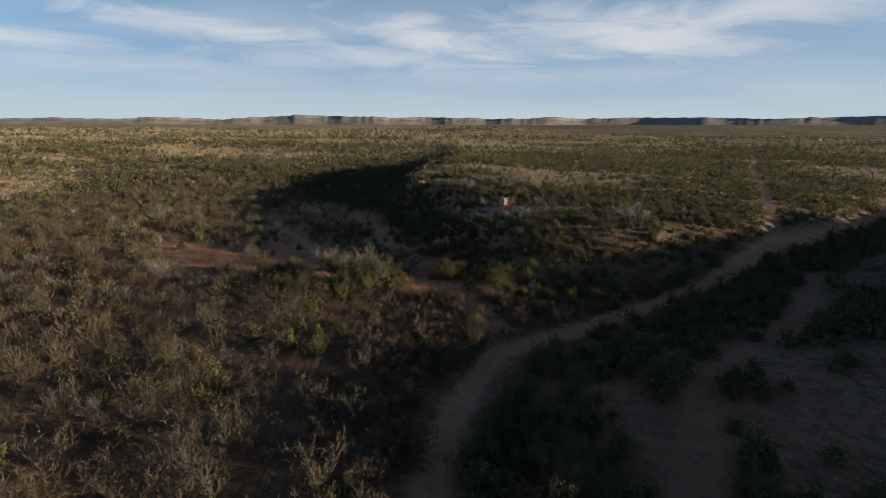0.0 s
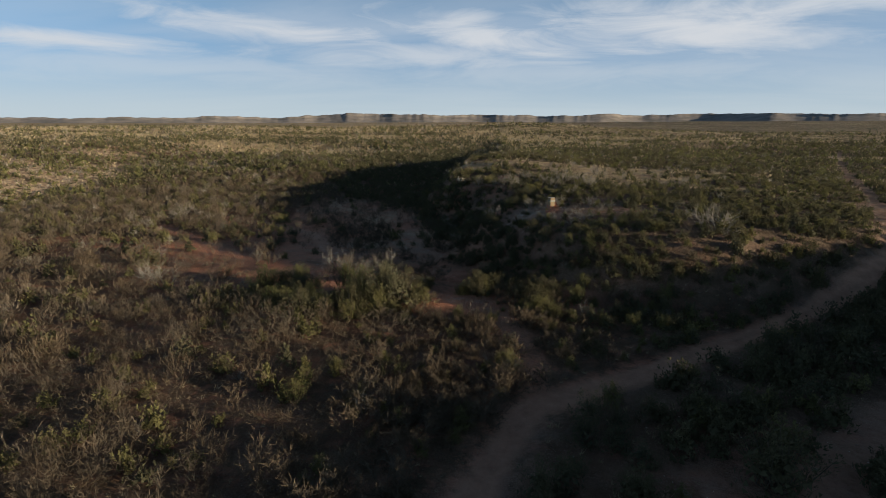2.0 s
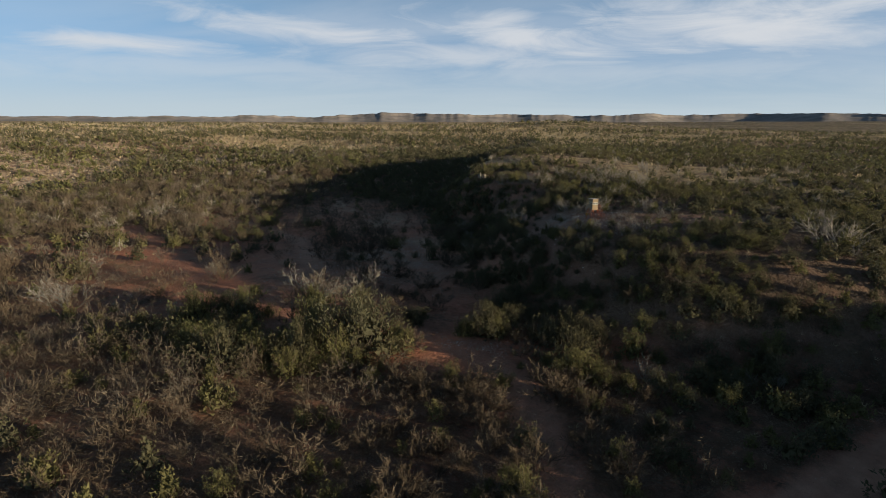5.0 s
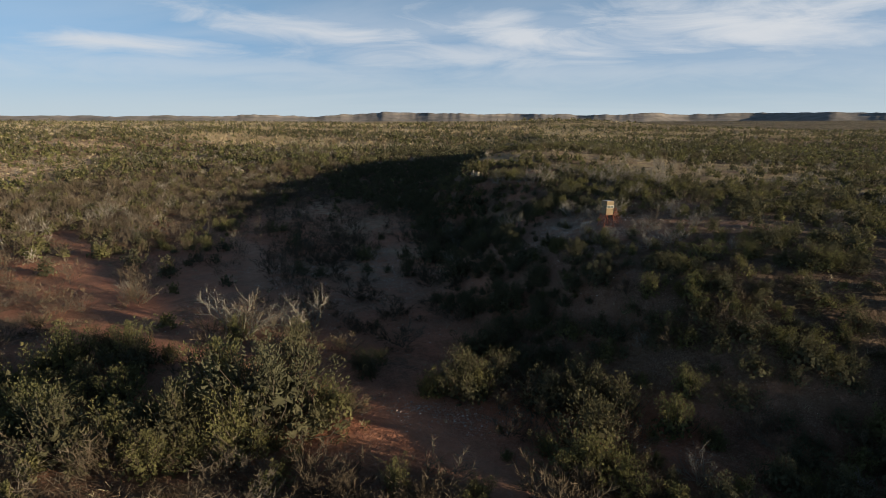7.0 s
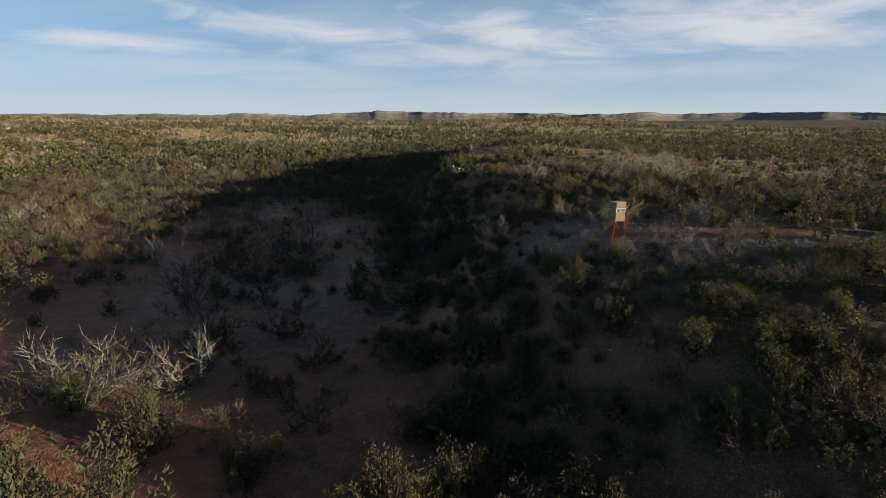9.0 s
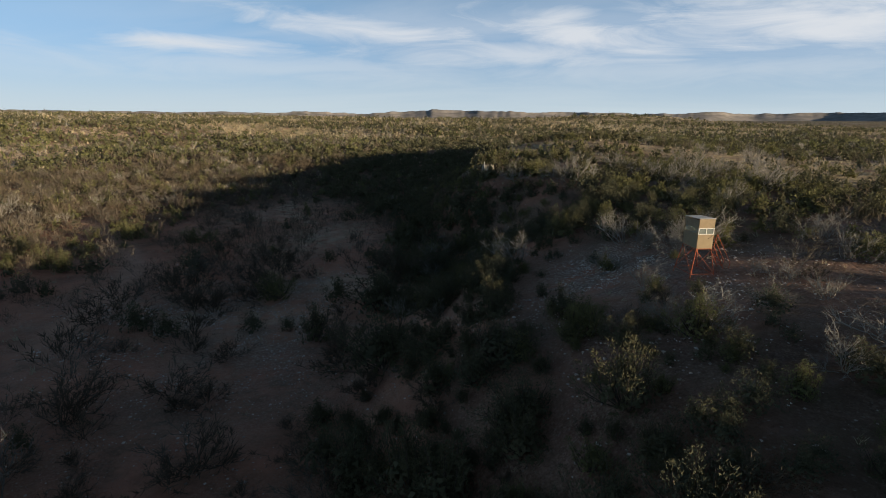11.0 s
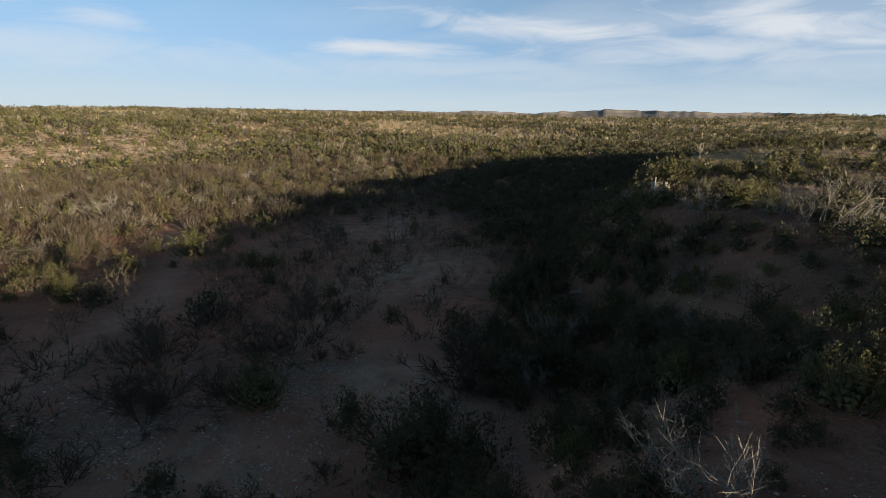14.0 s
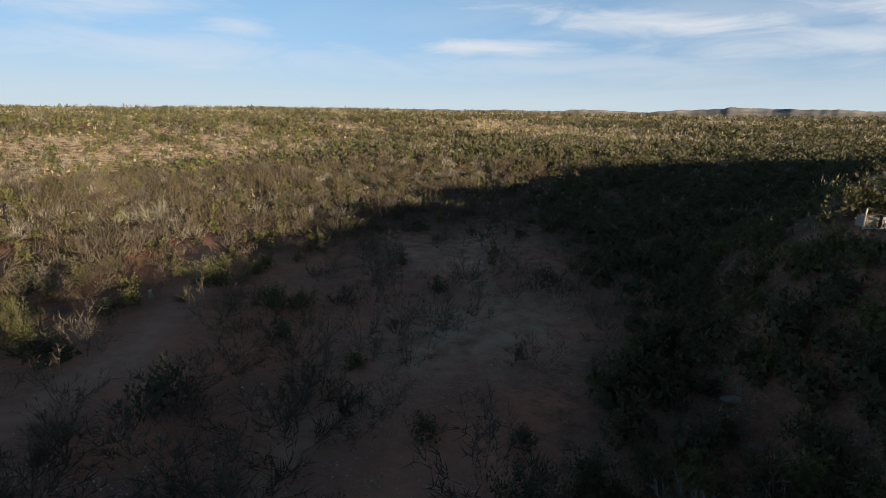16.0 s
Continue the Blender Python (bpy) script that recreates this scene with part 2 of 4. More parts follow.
def cover(x, y):
    """Plants for each square metre: bare brown bush, dark evergreen, olive evergreen, bleached bush, grass tufts."""
    p = plateau(x, y)
    road, _ = beside(x, y, ROAD)
    spur, _ = beside(x, y, SPUR)
    gully, _ = beside(x, y, GULLY)
    lane, _ = beside(x, y, LANE)
    track, _ = beside(x, y, TRACK)
    free = smooth(1.9, 3.2, road) * smooth(1.0, 2.6, spur) * smooth(1.5, 3.5, gully) * smooth(1.4, 3.2, track) * smooth(1.4, 3.4, lane) * smooth(1.8, 3.2, np.hypot(x + 9.3, y - 208.6)) * smooth(1.5, 3.0, np.hypot(x + 8.6, y - 204.6)) * smooth(1.6, 2.8, np.hypot(x - 16, y - 143.9))
    patch = waves(x, y, 14, 3)
    below = smooth(0, 4, side_of_road(x, y))
    # the hill's wooded foot runs well out from its brow
    foot = np.interp(y, (104, 112, 118, 130, 139, 157, 172, 180, 196, 218, 235, 260), (14, 11, 7, -3, -5, -9, -14, -18, -24, -42, -62, -72))
    hillside = smooth(-4, 4, x - foot + 4 * patch) * smooth(104, 112, y)
    bare = smooth(-80, -58, x + 6 * patch) * (1 - smooth(0.02, 0.25, p)) * smooth(103, 113, y) * (1 - smooth(212, 240, y)) * (1 - hillside)
    flank = np.maximum(smooth(9, 17, x + 3 * patch), hillside) * (1 - p) * (1 - below) * (1 - bare)
    wood = (1 - p) * (1 - bare) * (1 - below) * (1 - flank)
    thick = mound(x, y, -27, 107, 14, 7, 10) + 0.6 * mound(x, y, 14, 103, 6, 3)
    north = smooth(-40, 40, y + 12 * patch - 378 - 0.62 * np.clip(x, 0, None) + 0.25 * np.clip(-x - 150, 0, 150))
    west = np.maximum(smooth(-140, -168, x) * smooth(130, 170, y), 0.75 * smooth(262, 292, y))
    tuck = smooth(-0.22, 0.12, waves(x, y, 20, 3)) * (1 - 0.85 * mound(x, y, -182, 184, 24, 13))
    upland = np.clip(north + smooth(-262, -310, x), 0, 1)
    clear = 0.6 * mound(x, y, 21, 151, 5, 4, 20) + 0.75 * mound(x, y, 12, 144, 5, 6) + 1.0 * mound(x, y, 4, 209, 7, 3, -13) + 0.8 * mound(x, y, 20, 139, 4, 6) + 0.4 * mound(x, y, 5, 149, 4, 5) + 0.9 * mound(x, y, 11, 149.5, 3, 4.5) + 0.9 * mound(x, y, -8.5, 208, 3, 3) + 1.0 * mound(x, y, -12.7, 195.5, 3, 3) + 0.9 * mound(x, y, 31, 157, 3, 5, 20) + 1.0 * mound(x, y, 33, 141, 10, 4, -13) + 0.7 * mound(x, y, 100, 165, 6, 10)
    open_top = np.clip(1 - 1.1 * clear, 0, 1) * (0.35 + 0.65 * smooth(-0.7, -0.3, waves(x, y, 9, 3, 6.0)))
    # straw glades between the thickets of the hill's broad back
    glade = smooth(0.12, 0.34, waves(x * 0.5, y * 1.7, 32, 2, 17.0)) * smooth(165, 190, y)
    open_top = open_top * (1 - 0.3 * smooth(150, 185, y)) * (1 - 0.85 * glade)
    rim = p * (1 - p) * 4 * (1 - smooth(25, 40, x))
    right = mound(x, y, 78, 134, 26, 9, 36)
    streak = smooth(-0.02, 0.22, waves(x * 0.5, y * 1.5, 36, 3, 12.0))
    open_flank = 0.35 + 0.65 * smooth(-0.55, -0.1, waves(x, y, 8, 2, 9.0))
    red_meadow = mound(x, y, -82, 138, 22, 9, -8)
    brown = (wood * ((0.165 - 0.05 * smooth(-50, -70, x)) * (1 - upland) * (1 - west) * (1 - 0.7 * thick) * (1 - 0.6 * red_meadow) + 0.02 * west) + bare * 0.055 * (1 - 0.8 * mound(x, y, -24, 148, 10, 9)) * smooth(-0.45, 0.1, waves(x, y, 10, 2, 14.0)) + p * 0.008 + below * 0.008 + flank * 0.012) * (1 - 0.8 * upland) + 0.006 * upland
    dark = (0.11 * mound(x, y, 13, 127, 8, 8) + 0.13 * mound(x, y, 7, 123, 5, 8) + 0.13 * mound(x, y, 5, 159, 7, 8) + 0.03 * mound(x, y, -8, 172, 7, 17) + p * 0.105 * open_top + rim * 0.10 * open_top + below * 0.148 * np.maximum(smooth(-0.15, 0.15, patch), smooth(2.5, 5, road) * (1 - smooth(11, 17, road))) + 0.06 * right + flank * (0.135 + 0.11 * hillside * smooth(8, -4, x)) * (1 - 0.75 * mound(x, y, -5, 161, 5, 5)) * (1 - 0.8 * mound(x, y, -8, 152, 4, 6)) * open_flank + bare * 0.006 + wood * (0.007 + 0.07 * west * tuck + 0.08 * thick)) * (1 - 0.85 * upland) + 0.055 * upland * streak
    olive = (p * 0.120 * (1 - 0.85 * mound(x, y, 3, 152, 6, 5)) * open_top * np.maximum(smooth(3, 13, x), smooth(165, 180, y)) + wood * (0.022 + 0.03 * mound(x, y, -10, 82, 13, 16) + 0.045 * smooth(-58, -75, x) * smooth(140, 160, y) + 0.09 * thick + 0.065 * west * tuck) + bare * 0.002 + below * 0.004 + rim * 0.02 * open_top + 0.04 * right + flank * (0.100 - 0.075 * hillside * smooth(8, -4, x)) * (1 - 0.7 * mound(x, y, 14, 124, 9, 8)) * open_flank) * (1 - 0.85 * upland) + 0.030 * upland * streak + 0.05 * mound(x, y, 62, 835, 85, 50)
    herd = smooth(0.0, 0.4, waves(x, y, 19, 2, 4.0))
    pale = (p * np.clip(1 - 1.4 * mound(x, y, -7, 207, 6, 6), 0, 1) * (0.007 + 0.008 * mound(x, y, 19, 150, 9, 10) + 0.026 * herd * smooth(150, 175, y)) + wood * (0.0025 + (0.010 + 0.03 * herd) * smooth(-72, -90, x) * smooth(150, 170, y)) + flank * 0.003) * (1 - 0.7 * upland) + 0.009 * upland
    grass = free * (0.10 + 0.34 * upland * (1 - 0.7 * smooth(0, 250, x)) + 0.10 * smooth(0, 0.3, patch)) * (1 - 0.5 * bare)
    # the red bank beside the spur is bare
    free = free * (1 - 0.95 * np.clip(1.3 * mound(x, y, 0, 107.8, 9, 1.7, 4), 0, 1))
    return [np.clip(v, 0, 1) * free for v in (brown, dark, olive, pale)] + [grass]


def spaced(low, high, fine, step, rate):
    """Coordinates from -4300 to 4300, fine between low and high, wider apart beyond."""
    mid = list(np.arange(low, high, fine))
    down, up, s = [low], [high], step
    while up[-1] < 4300:
        up.append(up[-1] + s)
        down.append(down[-1] - s)
        s *= 1 + rate
    return np.array(down[:0:-1] + mid + up)


def mesh_of(name, verts, faces, material=None):
    data = bpy.data.meshes.new(name)
    verts, faces = np.asarray(verts, np.float32), np.asarray(faces, np.int32)
    k = faces.shape[1]
    data.vertices.add(len(verts))
    data.vertices.foreach_set("co", verts.ravel())
    data.loops.add(faces.size)
    data.loops.foreach_set("vertex_index", faces.ravel())
    data.polygons.add(len(faces))
    data.polygons.foreach_set("loop_start", np.arange(0, faces.size, k, dtype=np.int32))
    data.polygons.foreach_set("loop_total", np.full(len(faces), k, np.int32))
    data.update(calc_edges=True)
    if material:
        data.materials.append(material)
    return data


def attribute(data, name, values):
    a = data.attributes.new(name, "FLOAT", "POINT")
    a.data.foreach_set("value", np.asarray(values, np.float32))


# ---- materials ----
def surface(name, rough=0.9):
    m = bpy.data.materials.new(name)
    m.use_nodes = True
    tree = m.node_tree
    b = tree.nodes["Principled BSDF"]
    b.inputs["Roughness"].default_value = rough
    b.inputs["Specular IOR Level"].default_value = 0.2
    return m, tree, b


def blend(tree, a, b, factor):
    n = tree.nodes.new("ShaderNodeMix")
    n.data_type = "RGBA"
    for socket, value in (("A", a), ("B", b)):
        if isinstance(value, tuple):
            n.inputs[socket].default_value = (*value, 1)
        else:
            tree.links.new(value, n.inputs[socket])
    if isinstance(factor, float):
        n.inputs["Factor"].default_value = factor
    else:
        tree.links.new(factor, n.inputs["Factor"])
    return n.outputs["Result"]


def grain(tree, scale, low, high, detail=4.0, kind="noise", where="Object"):
    c = tree.nodes.new("ShaderNodeTexCoord")
    if kind == "noise":
        n = node(tree, "ShaderNodeTexNoise", Scale=scale, Detail=detail, Roughness=0.6)
        value = n.outputs["Fac"]
    else:
        n = node(tree, "ShaderNodeTexVoronoi", Scale=scale)
        value = n.outputs["Distance"]
    tree.links.new(c.outputs[where], n.inputs["Vector"])
    r = tree.nodes.new("ShaderNodeMapRange")
    r.inputs["From Min"].default_value, r.inputs["From Max"].default_value = low, high
    tree.links.new(value, r.inputs["Value"])
    return r.outputs[0]


def times(tree, a, b, operation="MULTIPLY"):
    n = tree.nodes.new("ShaderNodeMath")
    n.operation = operation
    n.use_clamp = True
    for i, v in enumerate((a, b)):
        if isinstance(v, float):
            n.inputs[i].default_value = v
        else:
            tree.links.new(v, n.inputs[i])
    return n.outputs[0]


def named(tree, name):
    n = tree.nodes.new("ShaderNodeAttribute")
    n.attribute_name = name
    return n.outputs["Fac"]


def bumped(tree, b, height, strength, distance):
    n = node(tree, "ShaderNodeBump", Strength=strength, Distance=distance)
    tree.links.new(height, n.inputs["Height"])
    tree.links.new(n.outputs[0], b.inputs["Normal"])


def make_earth():
    m, tree, b = surface("dry_earth", 0.95)
    soil = blend(tree, (0.41, 0.172, 0.118), (0.60, 0.266, 0.182), grain(tree, 0.35, 0.35, 0.7))
    soil = blend(tree, soil, (0.33, 0.145, 0.088), times(tree, grain(tree, 0.09, 0.45, 0.65, 5.0), 0.6))
    soil = blend(tree, soil, (0.21, 0.172, 0.152), times(tree, named(tree, "grey"), grain(tree, 0.4, 0.15, 0.6, 5.0)))
    soil = blend(tree, soil, (0.135, 0.068, 0.050), grain(tree, 1.9, 0.5, 0.8, 6.0))
    litter = times(tree, grain(tree, 0.6, 0.46, 0.60, 8.0), grain(tree, 3.3, 0.25, 0.55))
    soil = blend(tree, soil, (0.06, 0.044, 0.03), litter)
    # dead leaves and dark crust under the bushes, with the gaps' shade painted in
    mulch_shade = times(tree, named(tree, "mulch_shade"), grain(tree, 0.45, 0.25, 0.5, 5.0))
    soil = blend(tree, soil, (0.068, 0.046, 0.032), mulch_shade)
    soil = blend(tree, soil, blend(tree, (0.47, 0.180, 0.112), (0.66, 0.280, 0.178), grain(tree, 1.1, 0.3, 0.7, 6.0)), named(tree, "red"))
    # pebbles of many greys and browns, thick on the hill's brow and the valley floor
    where = tree.nodes.new("ShaderNodeTexCoord")
    cells = node(tree, "ShaderNodeTexVoronoi", Scale=12.0)
    tree.links.new(where.outputs["Object"], cells.inputs["Vector"])
    tone = tree.nodes.new("ShaderNodeSeparateColor")
    tree.links.new(cells.outputs["Color"], tone.inputs[0])
    pebble = blend(tree, (0.065, 0.042, 0.034), (0.56, 0.40, 0.315), times(tree, tone.outputs[0], tone.outputs[1]))
    soil = blend(tree, soil, pebble, times(tree, grain(tree, 0.16, 0.40, 0.60, 5.0), 0.42))
    stones = times(tree, grain(tree, 4.5, 0.30, 0.18, kind="cells"), grain(tree, 0.22, 0.38, 0.58))
    soil = blend(tree, soil, (0.30, 0.255, 0.215), times(tree, stones, tone.outputs[2]))
    beds = node(tree, "ShaderNodeTexVoronoi", Scale=7.0)
    tree.links.new(where.outputs["Object"], beds.inputs["Vector"])
    chip = tree.nodes.new("ShaderNodeSeparateColor")
    tree.links.new(beds.outputs["Color"], chip.inputs[0])
    bed = blend(tree, (0.165, 0.115, 0.094), (0.58, 0.47, 0.39), times(tree, chip.outputs[0], chip.outputs[1]))
    soil = blend(tree, soil, bed, times(tree, named(tree, "gravel"), grain(tree, 0.45, 0.36, 0.56, 5.0)))
    pale = times(tree, named(tree, "pale"), grain(tree, 0.5, 0.35, 0.6))
    soil = blend(tree, soil, (0.64, 0.50, 0.36), pale)
    straw = blend(tree, (0.34, 0.27, 0.155), (0.52, 0.43, 0.26), grain(tree, 0.9, 0.35, 0.7))
    patch = times(tree, named(tree, "grass"), grain(tree, 0.28, 0.30, 0.55))
    soil = blend(tree, soil, straw, patch)
    scrub = times(tree, named(tree, "scrub"), grain(tree, 0.12, 0.44, 0.56, 6.0))
    soil = blend(tree, soil, (0.055, 0.058, 0.026), scrub)
    track = blend(tree, (0.43, 0.245, 0.172), (0.58, 0.350, 0.250), grain(tree, 0.8, 0.3, 0.7))
    soil = blend(tree, soil, track, named(tree, "road"))
    tree.links.new(soil, b.inputs["Base Color"])
    bumped(tree, b, grain(tree, 2.2, 0.2, 0.8, 10.0), 1.0, 0.30)
    return m


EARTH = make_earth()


def make_ground():
    xs, ys = spaced(-95, 58, 1.15, 1.3, 0.06), spaced(34, 222, 1.15, 1.3, 0.06)
    X, Y = np.meshgrid(xs, ys)
    x, y = X.ravel(), Y.ravel()
    z = land(x, y)
    i = np.arange(len(x)).reshape(X.shape)
    faces = np.stack([i[:-1, :-1], i[:-1, 1:], i[1:, 1:], i[1:, :-1]], -1).reshape(-1, 4)
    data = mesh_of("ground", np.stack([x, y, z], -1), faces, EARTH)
    data.polygons.foreach_set("use_smooth", np.ones(len(faces), bool))
    d, _ = beside(x, y, ROAD)
    e, _ = beside(x, y, SPUR)
    g, _ = beside(x, y, GULLY)
    k, _ = beside(x, y, TRACK)
    n, _ = beside(x, y, LANE)
    edge = 0.5 * waves(x, y, 4, 2)
    road = 0.95 * (1 - smooth(1.3, 2.2, d + edge)) * (1 - 0.35 * (1 - smooth(0.2, 0.6, d))) + (0.5 - 0.38 * smooth(98, 110, y) + 0.65 * smooth(136, 147, y)) * (1 - smooth(0.9, 2.8, e + 1.6 * edge)) + 0.35 * (1 - smooth(1, 3.5, g + 2 * edge)) + 0.10 * (1 - smooth(1.0, 3.2, k + 2 * edge)) + 0.40 * mound(x, y, -30, 156, 26, 30) * smooth(-0.3, 0.4, waves(x, y, 9, 3))
    road = road + 0.08 * (1 - smooth(0.8, 3.6, n + 2 * edge))
    attribute(data, "road", np.clip(road, 0, 1))
    red = 2.0 * mound(x, y, -3, 107.6, 12, 1.9, 4) + 1.2 * mound(x, y, -4, 105.3, 12, 2.6, 2) + 0.8 * mound(x, y, -63, 186, 7, 5) + 0.8 * mound(x, y, -78, 176, 8, 3) + 0.15 * mound(x, y, 17, 144, 5, 4) \
        + 0.6 * mound(x, y, -90, 140, 20, 4, -10) + 0.5 * mound(x, y, -38, 150, 14, 8, 40) + (1.0 * mound(x, y, -32, 160, 30, 36) + 0.5 * mound(x, y, -16, 152, 9, 5, 30)) * smooth(-0.5, 0.25, waves(x, y, 7, 3, 8.0)) + 0.3 * mound(x, y, -50, 172, 14, 6) + 0.3 * mound(x, y, 30, 60, 10, 8) + 0.4 * (1 - smooth(1.0, 4.0, n + 3 * edge))
    gravel = smooth(-0.30, 0.12, waves(x, y, 8, 3, 31.0)) * np.clip(mound(x, y, -22, 148, 10, 9) + 0.9 * mound(x, y, -18, 162, 7, 5) + 0.8 * mound(x, y, -31, 147, 7, 5) + 0.7 * mound(x, y, 13, 143, 6, 8) + 0.8 * mound(x, y, -7, 156, 4, 6), 0, 1) + 0.9 * mound(x, y, 11, 149.5, 3, 4.5)
    attribute(data, "gravel", np.clip(gravel, 0, 1))
    attribute(data, "red", np.clip(red * (1 + waves(x, y, 5, 3)), 0, 1))
    p = plateau(x, y)
    slope_w = smooth(-145, -172, x) * smooth(150, 190, y)
    w, _ = beside(x, y, WASH)
    attribute(data, "pale", np.clip(0.5 * (1 - smooth(0.2, 2.0, w + 3.0 * waves(x, y, 6, 3))) + 1.0 * slope_w * smooth(0.4, -0.1, waves(x, y, 20, 3)) + 1.1 * mound(x, y, -182, 184, 24, 12) + 0.75 * mound(x, y, -34, 190, 5, 9) + 0.9 * mound(x, y, -16.5, 164.5, 4.5, 3) + 0.4 * mound(x, y, -22, 150, 7, 3, 30) + 0.4 * mound(x, y, -55, 205, 6, 12), 0, 1))
    north = smooth(-45, 45, y - 378 - 0.62 * np.clip(x, 0, None)) + smooth(-255, -310, x)
    # plant density darkens the earth, for litter and for shade between bushes
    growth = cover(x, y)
    attribute(data, "mulch_shade", np.clip(8.0 * (growth[0] + growth[1] + growth[2]) - 0.15, 0, 0.9) * (1 - 0.85 * np.clip(1.4 * mound(x, y, -28, 155, 16, 20), 0, 1)) * (1 - 0.8 * smooth(250, 400, np.hypot(x, y - 100))))
    attribute(data, "grey", np.clip(p * smooth(0.1, 0.6, p) + 0.9 * smooth(-2, 5, x - np.interp(y, (104, 130, 157), (14, -2, -2)) + 4 * waves(x, y, 6, 2)) * smooth(104, 112, y) * (1 - p) + 0.9 * smooth(0, 5, side_of_road(x, y)), 0, 1))
    # straw fades and scrub darkens rightward, painting cloud shadow on the far plain
    attribute(data, "grass", np.clip(0.95 * north * (1 - 0.6 * smooth(0, 250, x)) + 0.10 + 0.7 * p * smooth(0.12, 0.34, waves(x * 0.5, y * 1.7, 32, 2, 17.0)) * smooth(165, 190, y), 0, 1))
    attribute(data, "scrub", np.clip(smooth(350, 700, np.hypot(x, y - 100)) * (0.18 + 0.7 * smooth(0, 500, x) + 0.5 * waves(x, y, 150, 2)) + 1.2 * mound(x, y, 62, 840, 85, 45), 0, 1))
    return tagged(new("ground", data), "dry reddish earth of a scrub valley with gravel and straw grass", "ground", kind="structure")


make_ground()


# ---- far tablelands ----
def make_mesas():
    """A broken line of flat-topped hills on the horizon: talus below, a low cliff, a level top."""
    bearing = np.radians(np.arange(-62, 62, 0.12))
    deg = np.degrees(bearing)
    # height over the eye's level, in thousandths of the distance, along the bearings
    crest = np.interp(deg, (-62, -41, -36, -31, -29.5, -27.3, -25, -23.2, -20.6, -20.2, -16, -12.5, -9, -5, 0, 5, 9, 11, 13, 17, 22, 28, 34, 40, 62),
                      (1, 1.5, 2.2, 1.4, 4.5, 5.6, 4.2, 3.6, 5.8, 7.2, 11.5, 10.6, 8.6, 9.4, 8.6, 8.0, 9.0, 10.8, 9.2, 11.4, 12.4, 12.6, 15.0, 19.0, 19))
    crest = crest - 1.5 + 1.9 * waves(deg * 40, deg * 0, 34, 3) + 1.6 * waves(deg * 40, deg * 0 + 5, 130, 3)
    # spurs and bays of the scarp
    start = 3000 + 190 * waves(deg * 40, deg * 0 + 9, 220, 2) + 10 * waves(deg * 40, deg * 0 + 3, 60, 2) + 250 * smooth(0, 20, deg)
    reach = np.concatenate([np.linspace(0, 0.30, 12), np.linspace(0.315, 0.40, 8), np.linspace(0.45, 1, 5)])
    B, T = np.meshgrid(bearing, reach)
    R = start[None, :] + T * 600
    base = land(R * np.sin(B), R * np.cos(B)) - 6
    crown = 32 + crest[None, :] * R * np.cos(B) / 1000
    gullies = 0.010 * waves(B * 2300, T * 60, 30, 3)
    shape = 0.72 * smooth(-0.05, 0.36, T + gullies) + 0.28 * smooth(0.30, 0.39, T + gullies)
    Z = base + np.maximum(crown - base, 0) * shape
    i = np.arange(B.size).reshape(B.shape)
    faces = np.stack([i[:-1, :-1], i[:-1, 1:], i[1:, 1:], i[1:, :-1]], -1).reshape(-1, 4)
    m, tree, b = surface("hazed_rock", 1.0)
    # rock tone lightened and greyed to stand for bluish haze in the air
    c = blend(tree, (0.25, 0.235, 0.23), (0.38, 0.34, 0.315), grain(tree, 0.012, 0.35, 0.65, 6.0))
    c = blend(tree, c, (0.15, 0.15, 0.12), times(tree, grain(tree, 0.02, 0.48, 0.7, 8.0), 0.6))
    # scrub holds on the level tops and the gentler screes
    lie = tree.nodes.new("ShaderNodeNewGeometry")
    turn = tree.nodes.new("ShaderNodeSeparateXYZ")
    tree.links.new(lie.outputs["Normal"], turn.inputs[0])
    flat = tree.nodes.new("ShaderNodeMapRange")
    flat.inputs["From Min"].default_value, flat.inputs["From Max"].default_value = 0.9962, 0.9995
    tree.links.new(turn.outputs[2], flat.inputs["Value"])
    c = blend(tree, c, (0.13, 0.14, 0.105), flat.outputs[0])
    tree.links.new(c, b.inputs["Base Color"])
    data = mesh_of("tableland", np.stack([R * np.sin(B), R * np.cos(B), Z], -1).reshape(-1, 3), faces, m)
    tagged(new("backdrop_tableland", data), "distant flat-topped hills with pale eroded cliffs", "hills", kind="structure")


make_mesas()


# ---- plants: shapes ----
def wood_material(name, dark, light, scale=6.0):
    m, tree, b = surface(name, 0.9)
    c = blend(tree, dark, light, grain(tree, scale, 0.35, 0.65))
    info = tree.nodes.new("ShaderNodeNewGeometry")
    c = blend(tree, c, tuple(0.6 * v for v in dark), times(tree, info.outputs["Random Per Island"], 0.6))
    grey = 0.75 * sum(light) / 3
    c = blend(tree, c, (grey, grey * 0.93, grey * 0.82), times(tree, grain(tree, 0.07, 0.4, 0.62, 3.0), 0.6))
    # some bushes are paler and more weathered than their neighbours
    c = blend(tree, c, tuple(0.45 * v for v in dark), times(tree, grain(tree, 0.33, 0.62, 0.38, 1.0), 0.7))
    tree.links.new(c, b.inputs["Base Color"])
    return m


